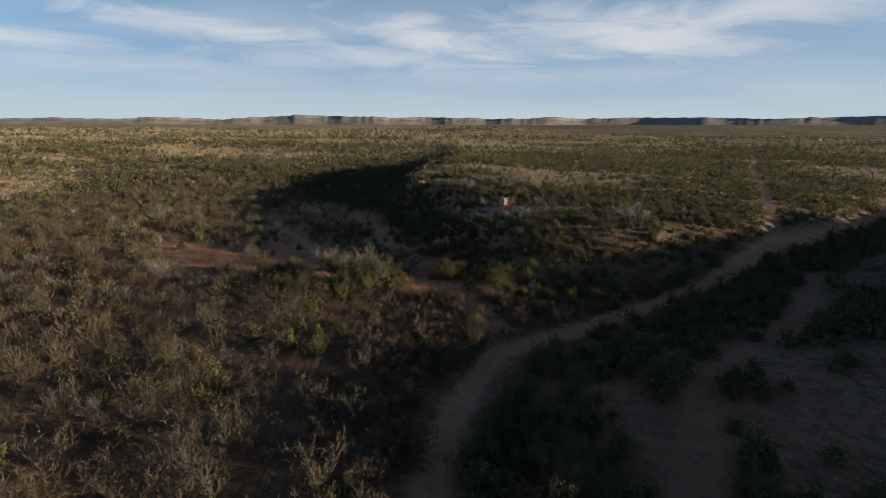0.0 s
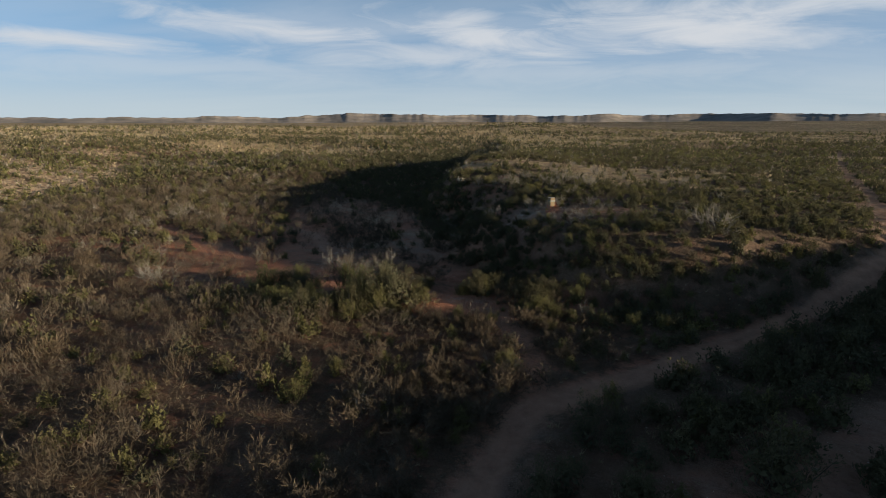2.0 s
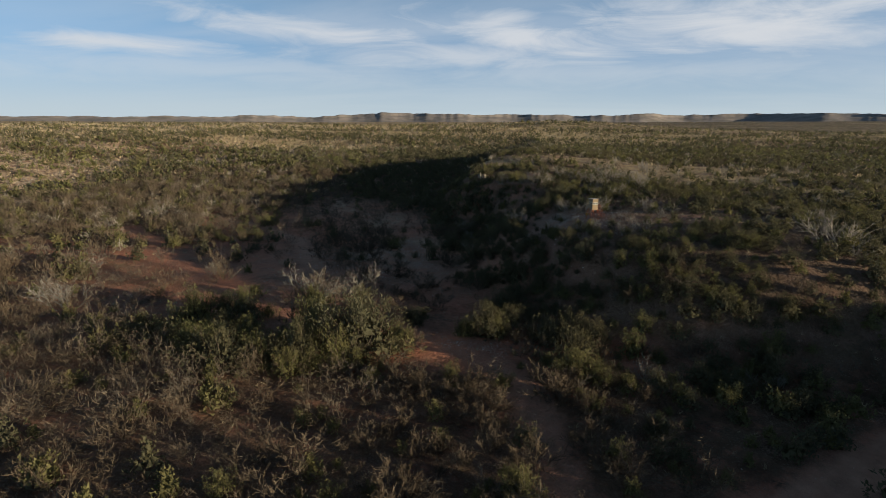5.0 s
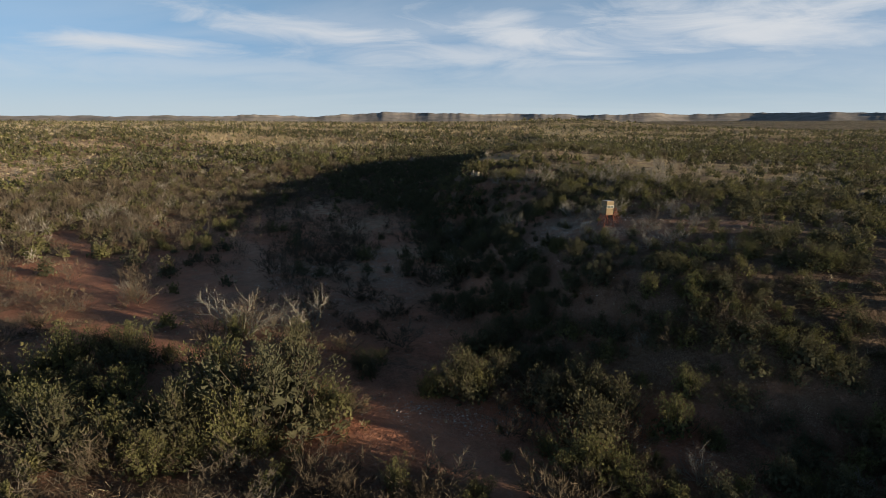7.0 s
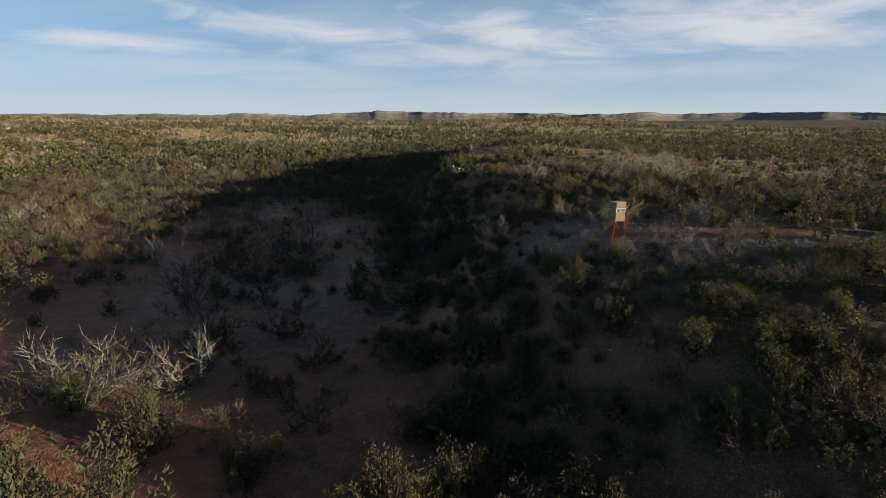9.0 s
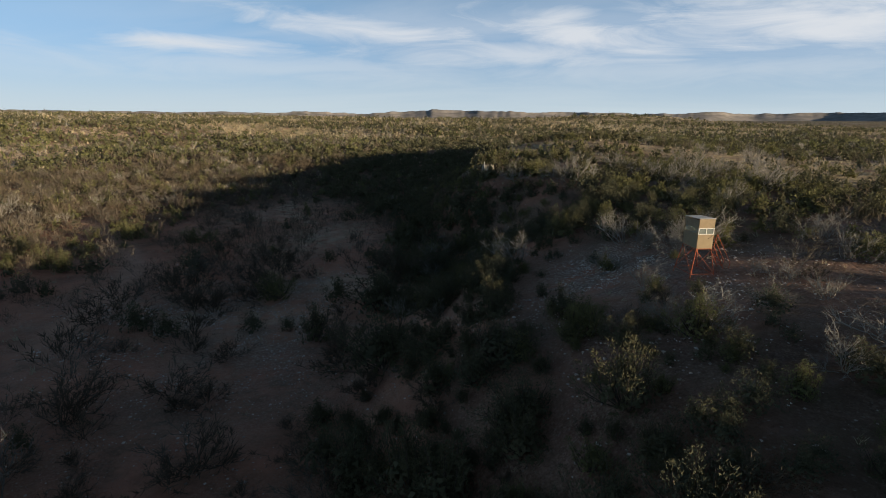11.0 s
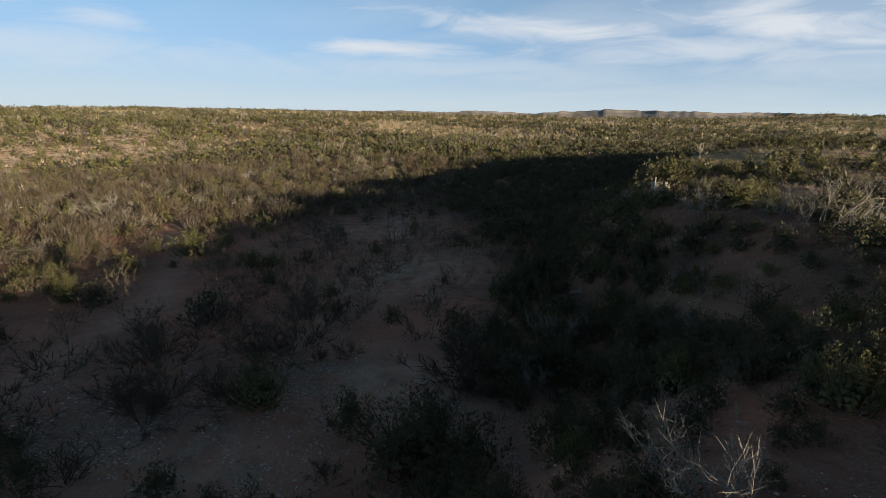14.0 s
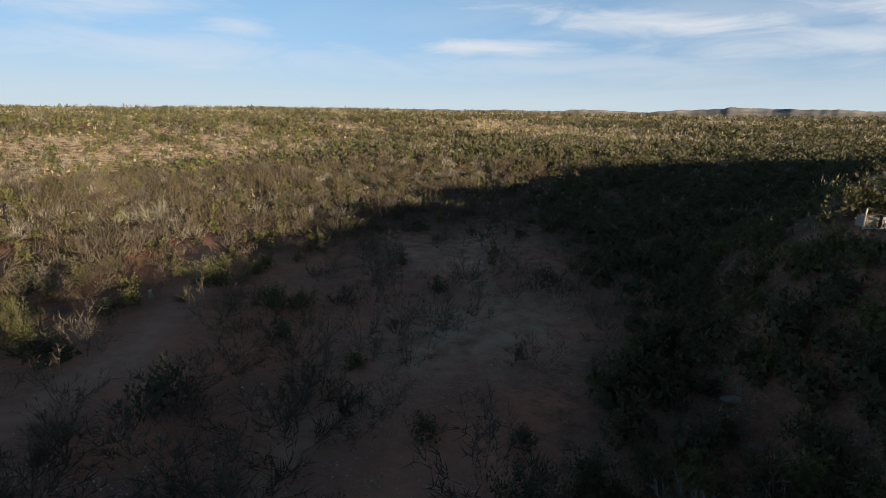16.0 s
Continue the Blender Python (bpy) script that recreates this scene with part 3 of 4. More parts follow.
def leaf_material(name, dark, light, dry):
    m, tree, b = surface(name, 0.85)
    island = tree.nodes.new("ShaderNodeNewGeometry")
    info = tree.nodes.new("ShaderNodeObjectInfo")
    c = blend(tree, dark, light, island.outputs["Random Per Island"])
    whole = times(tree, grain(tree, 0.21, 0.35, 0.65, 2.0), info.outputs["Random"], "ADD")
    c = blend(tree, c, dry, times(tree, whole, 0.45))
    tree.links.new(c, b.inputs["Base Color"])
    t = tree.nodes.new("ShaderNodeBsdfTranslucent")
    tree.links.new(c, t.inputs["Color"])
    mix = tree.nodes.new("ShaderNodeMixShader")
    mix.inputs[0].default_value = 0.26
    tree.links.new(b.outputs[0], mix.inputs[1])
    tree.links.new(t.outputs[0], mix.inputs[2])
    tree.links.new(mix.outputs[0], tree.nodes["Material Output"].inputs[0])
    return m


BROWN_TWIG = wood_material("brown_twigs", (0.130, 0.100, 0.068), (0.242, 0.188, 0.130))
PALE_TWIG = wood_material("bleached_twigs", (0.30, 0.275, 0.235), (0.50, 0.465, 0.405))
BARK = wood_material("grey_bark", (0.09, 0.07, 0.052), (0.19, 0.155, 0.115))
JUNIPER_LEAF = leaf_material("juniper_leaves", (0.055, 0.060, 0.044), (0.126, 0.128, 0.079), (0.128, 0.110, 0.050))
OLIVE_LEAF = leaf_material("olive_leaves", (0.096, 0.104, 0.048), (0.200, 0.204, 0.082), (0.165, 0.142, 0.066))
STRAW = leaf_material("straw", (0.36, 0.305, 0.205), (0.54, 0.47, 0.33), (0.38, 0.31, 0.19))


class Shape:
    """Triangles gathered for one mesh."""

    def __init__(self):
        self.v, self.f, self.n = [], [], 0

    def add(self, verts, faces):
        self.v.append(np.asarray(verts, float))
        self.f.append(np.asarray(faces, int) + self.n)
        self.n += len(verts)

    def limb(self, points, r0, r1, sides=3):
        """A tapered stick along the points, ending in a tip."""
        points = np.asarray(points, float)
        d = points[-1] - points[0]
        d = d / (np.linalg.norm(d) + 1e-9)
        a = np.cross(d, (0.31, 0.87, 0.4))
        a = a / (np.linalg.norm(a) + 1e-9)
        b = np.cross(d, a)
        k, verts, faces = len(points), [], []
        for i, p in enumerate(points[:-1]):
            r = r0 + (r1 - r0) * i / (k - 1)
            for j in range(sides):
                w = 2 * math.pi * j / sides
                verts.append(p + r * (math.cos(w) * a + math.sin(w) * b))
        verts.append(points[-1])
        for i in range(k - 2):
            for j in range(sides):
                p, q = i * sides + j, i * sides + (j + 1) % sides
                faces += [(p, q, q + sides), (p, q + sides, p + sides)]
        last = (k - 2) * sides
        for j in range(sides):
            faces.append((last + j, last + (j + 1) % sides, len(verts) - 1))
        self.add(verts, faces)

    def blades(self, starts, ends, wide, rng):
        """Flat pointed blades, one triangle each: twigs and leaves seen from afar."""
        starts, ends = np.asarray(starts, float), np.asarray(ends, float)
        side = np.cross(ends - starts, rng.normal(size=starts.shape))
        side *= 0.5 * wide / (np.linalg.norm(side, axis=1)[:, None] + 1e-9)
        v = np.stack([starts + side, starts - side, ends], 1).reshape(-1, 3)
        self.add(v, np.arange(len(v)).reshape(-1, 3))

    def arrays(self):
        return np.concatenate(self.v), np.concatenate(self.f)


def bend(start, way, long, parts, crook, rng, lift=0.0):
    pts, p, d = [np.array(start, float)], np.array(start, float), np.array(way, float)
    for _ in range(parts):
        d = d + rng.normal(size=3) * crook + (0, 0, lift)
        d = d / np.linalg.norm(d)
        p = p + d * long / parts
        pts.append(p.copy())
    return pts


def slant(rng, low, high):
    w, t = rng.uniform(0, 2 * math.pi), radians(rng.uniform(low, high))
    return np.array((math.cos(w) * math.sin(t), math.sin(w) * math.sin(t), math.cos(t)))


def bare_bush(seed, stems=9, kids=5, twigs=5, tall=1.7, thick=0.03, spread=62, crook=0.22, fine=0.012, cheap=False, lift=0.12):
    """A leafless bush: stems fan out from one root as the trunk; forked branches and fine twigs that follow them as the crown."""
    rng, wood, crown = np.random.RandomState(seed), Shape(), Shape()
    for s in range(stems):
        w = slant(rng, 6, spread)
        stem = bend((w[0] * 0.12, w[1] * 0.12, -0.15), w, tall * rng.uniform(0.65, 1.1), 4, crook, rng, lift)
        if cheap:
            crown.blades(stem[:-1], stem[1:], thick * 1.5, rng)
        else:
            wood.limb(stem, thick, thick * 0.35)
        for k in range(kids):
            t = rng.uniform(0.3, 1.0) * 3.999
            i = int(t)
            at = stem[i] + (stem[i + 1] - stem[i]) * (t - i)
            along = (stem[i + 1] - stem[i]) / np.linalg.norm(stem[i + 1] - stem[i])
            kid = bend(at, along + slant(rng, 20, 125) * 0.8, tall * rng.uniform(0.25, 0.48), 2, 0.16 + crook * 0.5, rng, 0.08)
            if cheap:
                crown.blades(kid[:-1], kid[1:], thick * 0.8, rng)
            else:
                crown.limb(kid, thick * 0.5, thick * 0.2)
            if twigs:
                at2 = kid[0] + (kid[2] - kid[0]) * rng.uniform(0.2, 1.0, twigs)[:, None]
                d = (kid[2] - kid[0]) / np.linalg.norm(kid[2] - kid[0]) * 0.8 + np.stack([slant(rng, 10, 135) for _ in range(twigs)]) * 0.85
                end = at2 + d / np.linalg.norm(d, axis=1)[:, None] * tall * rng.uniform(0.11, 0.27, twigs)[:, None]
                crown.blades(at2, end, fine * 2, rng)
    return (None if cheap else wood.arrays()), crown.arrays()


def leafy_bush(seed, tufts=42, leaves=60, tall=1.9, blade=0.085, wide=0.034, cheap=False, plump=1.2, core=230, spray=(0.035, 0.075)):
    """An evergreen bush: stems fan out from one root to upright leafy tufts over an uneven dome, with gaps between."""
    rng, wood, leaf = np.random.RandomState(seed), Shape(), Shape()
    lean = rng.uniform(0.85, 1.2, 2)
    for s in range(tufts):
        w = slant(rng, 0, 88 if s % 3 else 50)
        reach = tall * rng.uniform(0.35, 0.85)
        tip = w * reach * (0.9 * lean[0], 0.9 * lean[1], 0.85) + (0, 0, 0.10 * tall)
        axis = w * 0.5 + rng.normal(size=3) * 0.14 + (0, 0, 0.7)
        axis /= np.linalg.norm(axis)
        if not cheap:
            foot = w * (0.15, 0.15, 0) - (0, 0, 0.15)
            middle = (foot + tip) / 2 + rng.normal(size=3) * 0.08 - (0, 0, 0.08)
            wood.limb([foot, middle, tip, tip + axis * 0.15 * tall], 0.022, 0.006)
        n = max(2, int(leaves * rng.uniform(0.6, 1.4)))
        size = rng.uniform(0.7, 1.25) * plump
        u = rng.uniform(-0.9, 1.0, n)
        out = rng.normal(size=(n, 3))
        out -= axis * (out @ axis)[:, None]
        out /= np.linalg.norm(out, axis=1)[:, None] + 1e-9
        round_off = np.sqrt(np.clip(1 - u * u, 0.03, 1))[:, None] * rng.uniform(0.6, 1.05, n)[:, None]
        c = tip + axis * (u * 0.21 * tall * size)[:, None] + out * round_off * 0.095 * tall * size
        way = axis * 0.8 + out * 0.45 + rng.normal(size=(n, 3)) * 0.3
        way /= np.linalg.norm(way, axis=1)[:, None]
        face = out + axis * (u * 0.8)[:, None] + rng.normal(size=(n, 3)) * 0.35
        side = np.cross(way, face)
        side *= 0.5 * wide / (np.linalg.norm(side, axis=1)[:, None] + 1e-9)
        v = np.stack([c - way * blade * 0.45 + side, c - way * blade * 0.45 - side, c + way * blade * 0.65], 1).reshape(-1, 3)
        leaf.add(v, np.arange(3 * n).reshape(-1, 3))
    # the close inner leafage, as ragged sprays
    way = np.stack([slant(rng, 0, 100) for _ in range(core)])
    c = way * (tall * rng.uniform(0.30, 0.58, core))[:, None] * (0.9 * lean[0], 0.9 * lean[1], 0.85) + (0, 0, 0.1 * tall)
    a = np.cross(way + rng.normal(size=(core, 3)) * 0.35, rng.normal(size=(core, 3)))
    a /= np.linalg.norm(a, axis=1)[:, None] + 1e-9
    b = np.cross(way, a)
    turn = rng.uniform(0, 2 * math.pi, core)
    corners = [c + tall * rng.uniform(*spray, core)[:, None] * (a * np.cos(turn + k * 2.09)[:, None] + b * np.sin(turn + k * 2.09)[:, None]) for k in range(3)]
    leaf.add(np.stack(corners, 1).reshape(-1, 3), np.arange(3 * core).reshape(-1, 3))
    return (None if cheap else wood.arrays()), leaf.arrays()


def twig_dome(seed, tall=1.7, spread=78, blades=60, wide=0.04):
    """A far leafless bush: a few stems carrying an uneven dome of short twigs."""
    rng, s = np.random.RandomState(seed), Shape()
    ways = np.stack([slant(rng, 0, spread) for _ in range(blades)])
    lobes = np.stack([slant(rng, 10, spread) for _ in range(5)])
    ways = ways + lobes[rng.randint(0, 5, blades)] * rng.uniform(0, 0.9, blades)[:, None]
    ways /= np.linalg.norm(ways, axis=1)[:, None]
    start = ways * (tall * rng.uniform(0.35, 0.8, blades))[:, None]
    turn = ways * 0.8 + rng.normal(size=(blades, 3)) * 0.45 + (0, 0, 0.25)
    turn /= np.linalg.norm(turn, axis=1)[:, None]
    stems = max(3, blades // 8)
    start[:stems] = 0
    end = start + turn * (tall * rng.uniform(0.22, 0.4, blades))[:, None]
    end[:stems] = ways[:stems] * tall * 0.8
    s.blades(start, end, wide, rng)
    return s.arrays()


def tuft(seed, blades=8, tall=0.5, across=0.1, wide=0.05):
    rng, s = np.random.RandomState(seed), Shape()
    w = np.stack([slant(rng, 5, 60) for _ in range(blades)])
    c = rng.normal(size=(blades, 3)) * (across, across, 0)
    s.blades(c, c + w * tall, wide, rng)
    return s.arrays()


# ---- plants: sown over the land ----
PLANTS = ("brown", "dark", "olive", "pale", "grass")


def sow():
    """Scatter the plants over the land, thinning out with distance: kind -> rows of x, y, z, scale, turn, distance."""
    rng = np.random.RandomState(11)
    found = {k: [] for k in PLANTS}
    cells = [(-110, 150, -40, 28, 1.6), (-260, 170, 28, 470, 1.0), (-760, -260, 60, 1000, 2.4), (170, 700, 160, 1000, 2.4), (-260, 170, 470, 1100, 2.4)]
    for x0, x1, y0, y1, step in cells:
        gx, gy = np.meshgrid(np.arange(x0, x1, step), np.arange(y0, y1, step))
        x = gx.ravel() + rng.uniform(0, step, gx.size)
        y = gy.ravel() + rng.uniform(0, step, gx.size)
        dens = cover(x, y)
        away, _ = beside(x, y, [(2, 55), (6, 118), (-6, 150)])
        away = away + 14 * (1 - smooth(95, 112, y))
        draw = rng.rand(len(PLANTS), gx.size)
        z = land(x, y)
        size = (0.62 + 0.95 * rng.rand(gx.size) ** 1.5) * (1 + 0.15 * (x < -20) * (y < 135) + 0.35 * smooth(-55, -75, x) * smooth(-190, -140, x) + 0.15 * mound(x, y, -35, 170, 22, 34) - 0.14 * np.exp(-0.5 * ((y - 146) / 12) ** 2) * smooth(4, 12, x) - 0.38 * mound(x, y, -2, 135, 9, 14) - 0.10 * mound(x, y, 10, 137, 9, 9) + 0.35 * mound(x, y, -33, 166, 16, 26) - 0.34 * mound(x, y, 14, 128, 8, 8) + 0.45 * smooth(0, 4, side_of_road(x, y)))
        size = np.minimum(size, 1.7 - 0.75 * mound(x, y, 20, 146, 8, 8) - 0.85 * mound(x, y, 14, 127, 9, 9) - 1.1 * np.clip(1.5 * mound(x, y, 2.5, 151, 6, 6), 0, 1))
        turn = rng.uniform(0, 360, gx.size)
        taken = np.zeros(gx.size, bool)
        for k, kind in enumerate(PLANTS):
            near = 1.0 if kind != "grass" else (0.42 + 0.58 * (1 - smooth(60, 150, away)))
            # far off, fewer but wider clumps stand for the thicket
            fewer = (1 - 0.42 * smooth(130, 260, away)) * (1 - 0.85 * smooth(330, 620, away))
            grow = {"brown": 1.2, "pale": 1.15, "grass": 0.9}.get(kind, 1.0)
            pick = (draw[k] < dens[k] * step * step * near * fewer) & ~taken
            taken |= pick
            found[kind].append(np.stack([x[pick], y[pick], z[pick], grow * size[pick] * (1 + 0.28 * smooth(130, 260, away[pick]) + 0.5 * smooth(330, 620, away[pick])), turn[pick], away[pick]], -1))
    return {k: np.concatenate(v) for k, v in found.items()}


SOWN = sow()


def strew(name, rows, shapes, material, label, category, seed=3, lean=0.1):
    """One object out of many small plants, each a turned and scaled copy of one of the shapes."""
    rng = np.random.RandomState(seed)
    which = rng.randint(0, len(shapes), len(rows))
    V, F, n = [], [], 0
    for k, (v, f) in enumerate(shapes):
        r = rows[which == k]
        if not len(r):
            continue
        c, s = np.cos(np.radians(r[:, 4])), np.sin(np.radians(r[:, 4]))
        sc = r[:, 3][:, None]
        px = (v[None, :, 0] * c[:, None] - v[None, :, 1] * s[:, None]) * sc + r[:, 0][:, None]
        py = (v[None, :, 0] * s[:, None] + v[None, :, 1] * c[:, None]) * sc + r[:, 1][:, None]
        pz = v[None, :, 2] * sc * rng.uniform(0.75, 1.15, len(r))[:, None] + r[:, 2][:, None]
        V.append(np.stack([px, py, pz], -1).reshape(-1, 3))
        F.append((f[None] + (np.arange(len(r)) * len(v))[:, None, None]).reshape(-1, 3) + n)
        n += len(r) * len(v)
    if V:
        tagged(new(name, mesh_of(name, np.concatenate(V), np.concatenate(F), material)), label, category, kind="stuff")


def thing_bushes(name, rows, variants, woods, leaves, crown, label, group):
    """Bushes as single things: a trunk and a crown or foliage, built once for each variant, then copied."""
    masters = []
    for w, l in variants:
        root = new(name)
        root.empty_display_size = 0.3
        new("trunk", mesh_of("trunk", *w, woods)).parent = root
        new(crown, mesh_of(crown, *l, leaves)).parent = root
        masters.append(tagged(root, label, "bush", group))
    rng = np.random.RandomState(7)
    for i, r in enumerate(rows):
        m = Matrix.LocRotScale((r[0], r[1], r[2]), Euler((rng.normal() * 0.05, rng.normal() * 0.05, radians(r[4]))), (r[3] * rng.uniform(0.9, 1.15), r[3], r[3] * rng.uniform(0.8, 1.15)))
        if i < len(masters):
            masters[i].matrix_basis = m
        else:
            copy_thing(masters[rng.randint(len(masters))], m)


# bushes that stand out: x, y, height
KNOWN = {
    "olive": [(-66, 160, 2.2), (-68.5, 163, 2), (-63, 157.5, 2), (-72, 166, 2.2), (-75, 170, 2), (16.8, 128.2, 1.3), (11, 147.8, 1), (-3.9, 201.8, 1.9), (1.1, 195.9, 1.9), (2.2, 111.5, 2.2), (1.9, 120.6, 1.9), (10.9, 101.8, 2.5), (20.3, 107.2, 1.7), (30.1, 150.8, 2.3), (32.1, 123.4, 2.1), (-1.7, 111.1, 2.1), (-29.3, 113.2, 2.5), (4.9, 82.9, 1.9), (10.9, 97.8, 2.5), (16.9, 93.9, 2.3), (-1.7, 78.5, 1.9), (-17.7, 72.5, 2.1), (-44.1, 79.3, 2.1), (-15, 79.2, 1.6), (-55.5, 158.8, 2.3), (-62.5, 177.2, 2.5), (-52.1, 178.5, 2.3), (-59.8, 172.5, 1.9), (-59.4, 159.3, 2.7), (-50.6, 180.2, 2), (-63.4, 182.4, 1.4), (6.4, 134.4, 1.6), (9.2, 137.9, 1.2), (9.5, 137, 1.2), (14.4, 133.6, 1.6), (13.4, 140.6, 0.9), (15.4, 147.6, 1.2), (9.8, 135.2, 1.2), (8.9, 134.6, 1.5), (10.7, 149.2, 0.9), (-32.3, 111.6, 2.5), (-33.8, 106.5, 2.5), (-21.3, 109.4, 2.7), (-20.2, 102.6, 2.5), (-2.6, 111, 2), (-25.4, 119.4, 2), (-19.2, 97.2, 2), (-1.8, 98.4, 1.9), (12.9, 101.7, 2.3), (9.4, 102, 2.2), (19.9, 107.5, 1.9), (18.7, 126.1, 1.2), (23.4, 126.2, 1.9), (20.6, 122.4, 1.1), (31.4, 115, 2.2), (24.8, 103.4, 1.7), (-38.5, 111.1, 3), (-18.3, 105.5, 3.4), (-17.2, 98.8, 2.7), (-31.4, 100.3, 2.9), (-14.4, 100.7, 3), (-37.8, 109.1, 3), (-32.2, 102.2, 2.5), (-14.1, 99.9, 2.7), (-21.3, 105.2, 2.7), (-24.2, 100.8, 2.5), (-27.5, 104.5, 2.3)],
    "dark": [(-30.8, 110.3, 3.2), (-15.2, 107.1, 3.2), (-31.5, 105.7, 2.9), (-8.8, 113.8, 2.3), (17.6, 124.2, 1.2), (26.5, 118.8, 1.9), (35.4, 121.9, 2.1), (10.9, 105.9, 2.1), (11.3, 133.1, 1.3), (-13.2, 147.9, 1.4), (32.2, 161.9, 1.7), (-18.8, 99.8, 3.2), (-34.7, 112.4, 3), (49.7, 81.4, 2.5), (27.5, 63.5, 2.7), (19.3, 57.2, 2.2), (12.8, 68.3, 2.7), (71.3, 111, 2.9), (56.3, 71.3, 2.9), (32.2, 55.1, 2.3), (147.8, 183.3, 2.4), (2.8, 146.6, 1.2), (4, 148.2, 1.1), (8.2, 138.9, 1.4), (6.6, 144, 1.5), (-13.4, 103.8, 2.5), (-13.5, 106.4, 2.5), (-9.7, 115.6, 2), (-17.2, 116.2, 1.7), (1.8, 121, 2), (31.8, 123.2, 2.3), (-26.4, 97.8, 2.5)],
    "pale": [(19, 130.3, 1.7), (18.4, 137.5, 1.5), (13.4, 136.3, 1.5), (3.8, 153.1, 3.3), (14.3, 153.4, 1.6), (16.1, 152.7, 1.6), (22.8, 166.9, 2.3), (40.3, 222.7, 2.5), (17.3, 197.7, 2.4), (19.9, 183.3, 2.1), (37.3, 241.8, 2.4), (-25.7, 119.6, 2.5), (-19, 124.9, 2.4), (-48.9, 131.2, 2.6), (45.4, 145.8, 2.2), (-12.7, 196.5, 2.1), (20.2, 141.2, 1.6), (19.2, 143.4, 1.5), (16.4, 150.2, 1.8), (-9.6, 70.9, 2.1), (11.1, 148.1, 1.4), (-98, 182.5, 2.4), (-101.2, 209.8, 2.4), (-107.2, 201.4, 2.6), (13.1, 136.6, 1.6), (12.9, 141.3, 1.7), (15.6, 149.2, 2.2), (14, 152.8, 1.9), (0.7, 174, 2.2), (14.8, 134.9, 1.2), (16.4, 115.9, 2), (18.1, 102.9, 2.2), (10.6, 149, 1.9), (12.4, 154.6, 1.7), (17.6, 156.4, 1.8), (19.5, 159.5, 2), (24.2, 172, 2.4), (26, 176.5, 2.2), (29, 181, 2.4), (15.2, 186, 2.2)],
    "brown": [(-48.4, 183.7, 2.1), (-23.1, 165.5, 1.5), (-28, 162.9, 1.5), (-24.4, 163.5, 1.2), (-27.7, 185.8, 1.4), (-38.7, 183, 1.5), (-30.1, 145.7, 1.5), (-8, 121.4, 2.4), (3, 87.5, 3.4), (-39.1, 87.9, 3.2), (-53.7, 93, 3.2), (11.5, 135.2, 1.9), (-7.9, 97.9, 2.8), (2.1, 112, 2.3), (23.3, 116.2, 2.2), (24.8, 120.8, 2.8), (-49.3, 117.6, 3.2), (-45.3, 128.4, 3), (-36.4, 156.4, 3), (-37.8, 158.2, 2.6), (-28.4, 161, 2.6), (-33.5, 170.5, 3.1), (-30.6, 171.6, 2.8), (-40.1, 165, 2.3)],
}


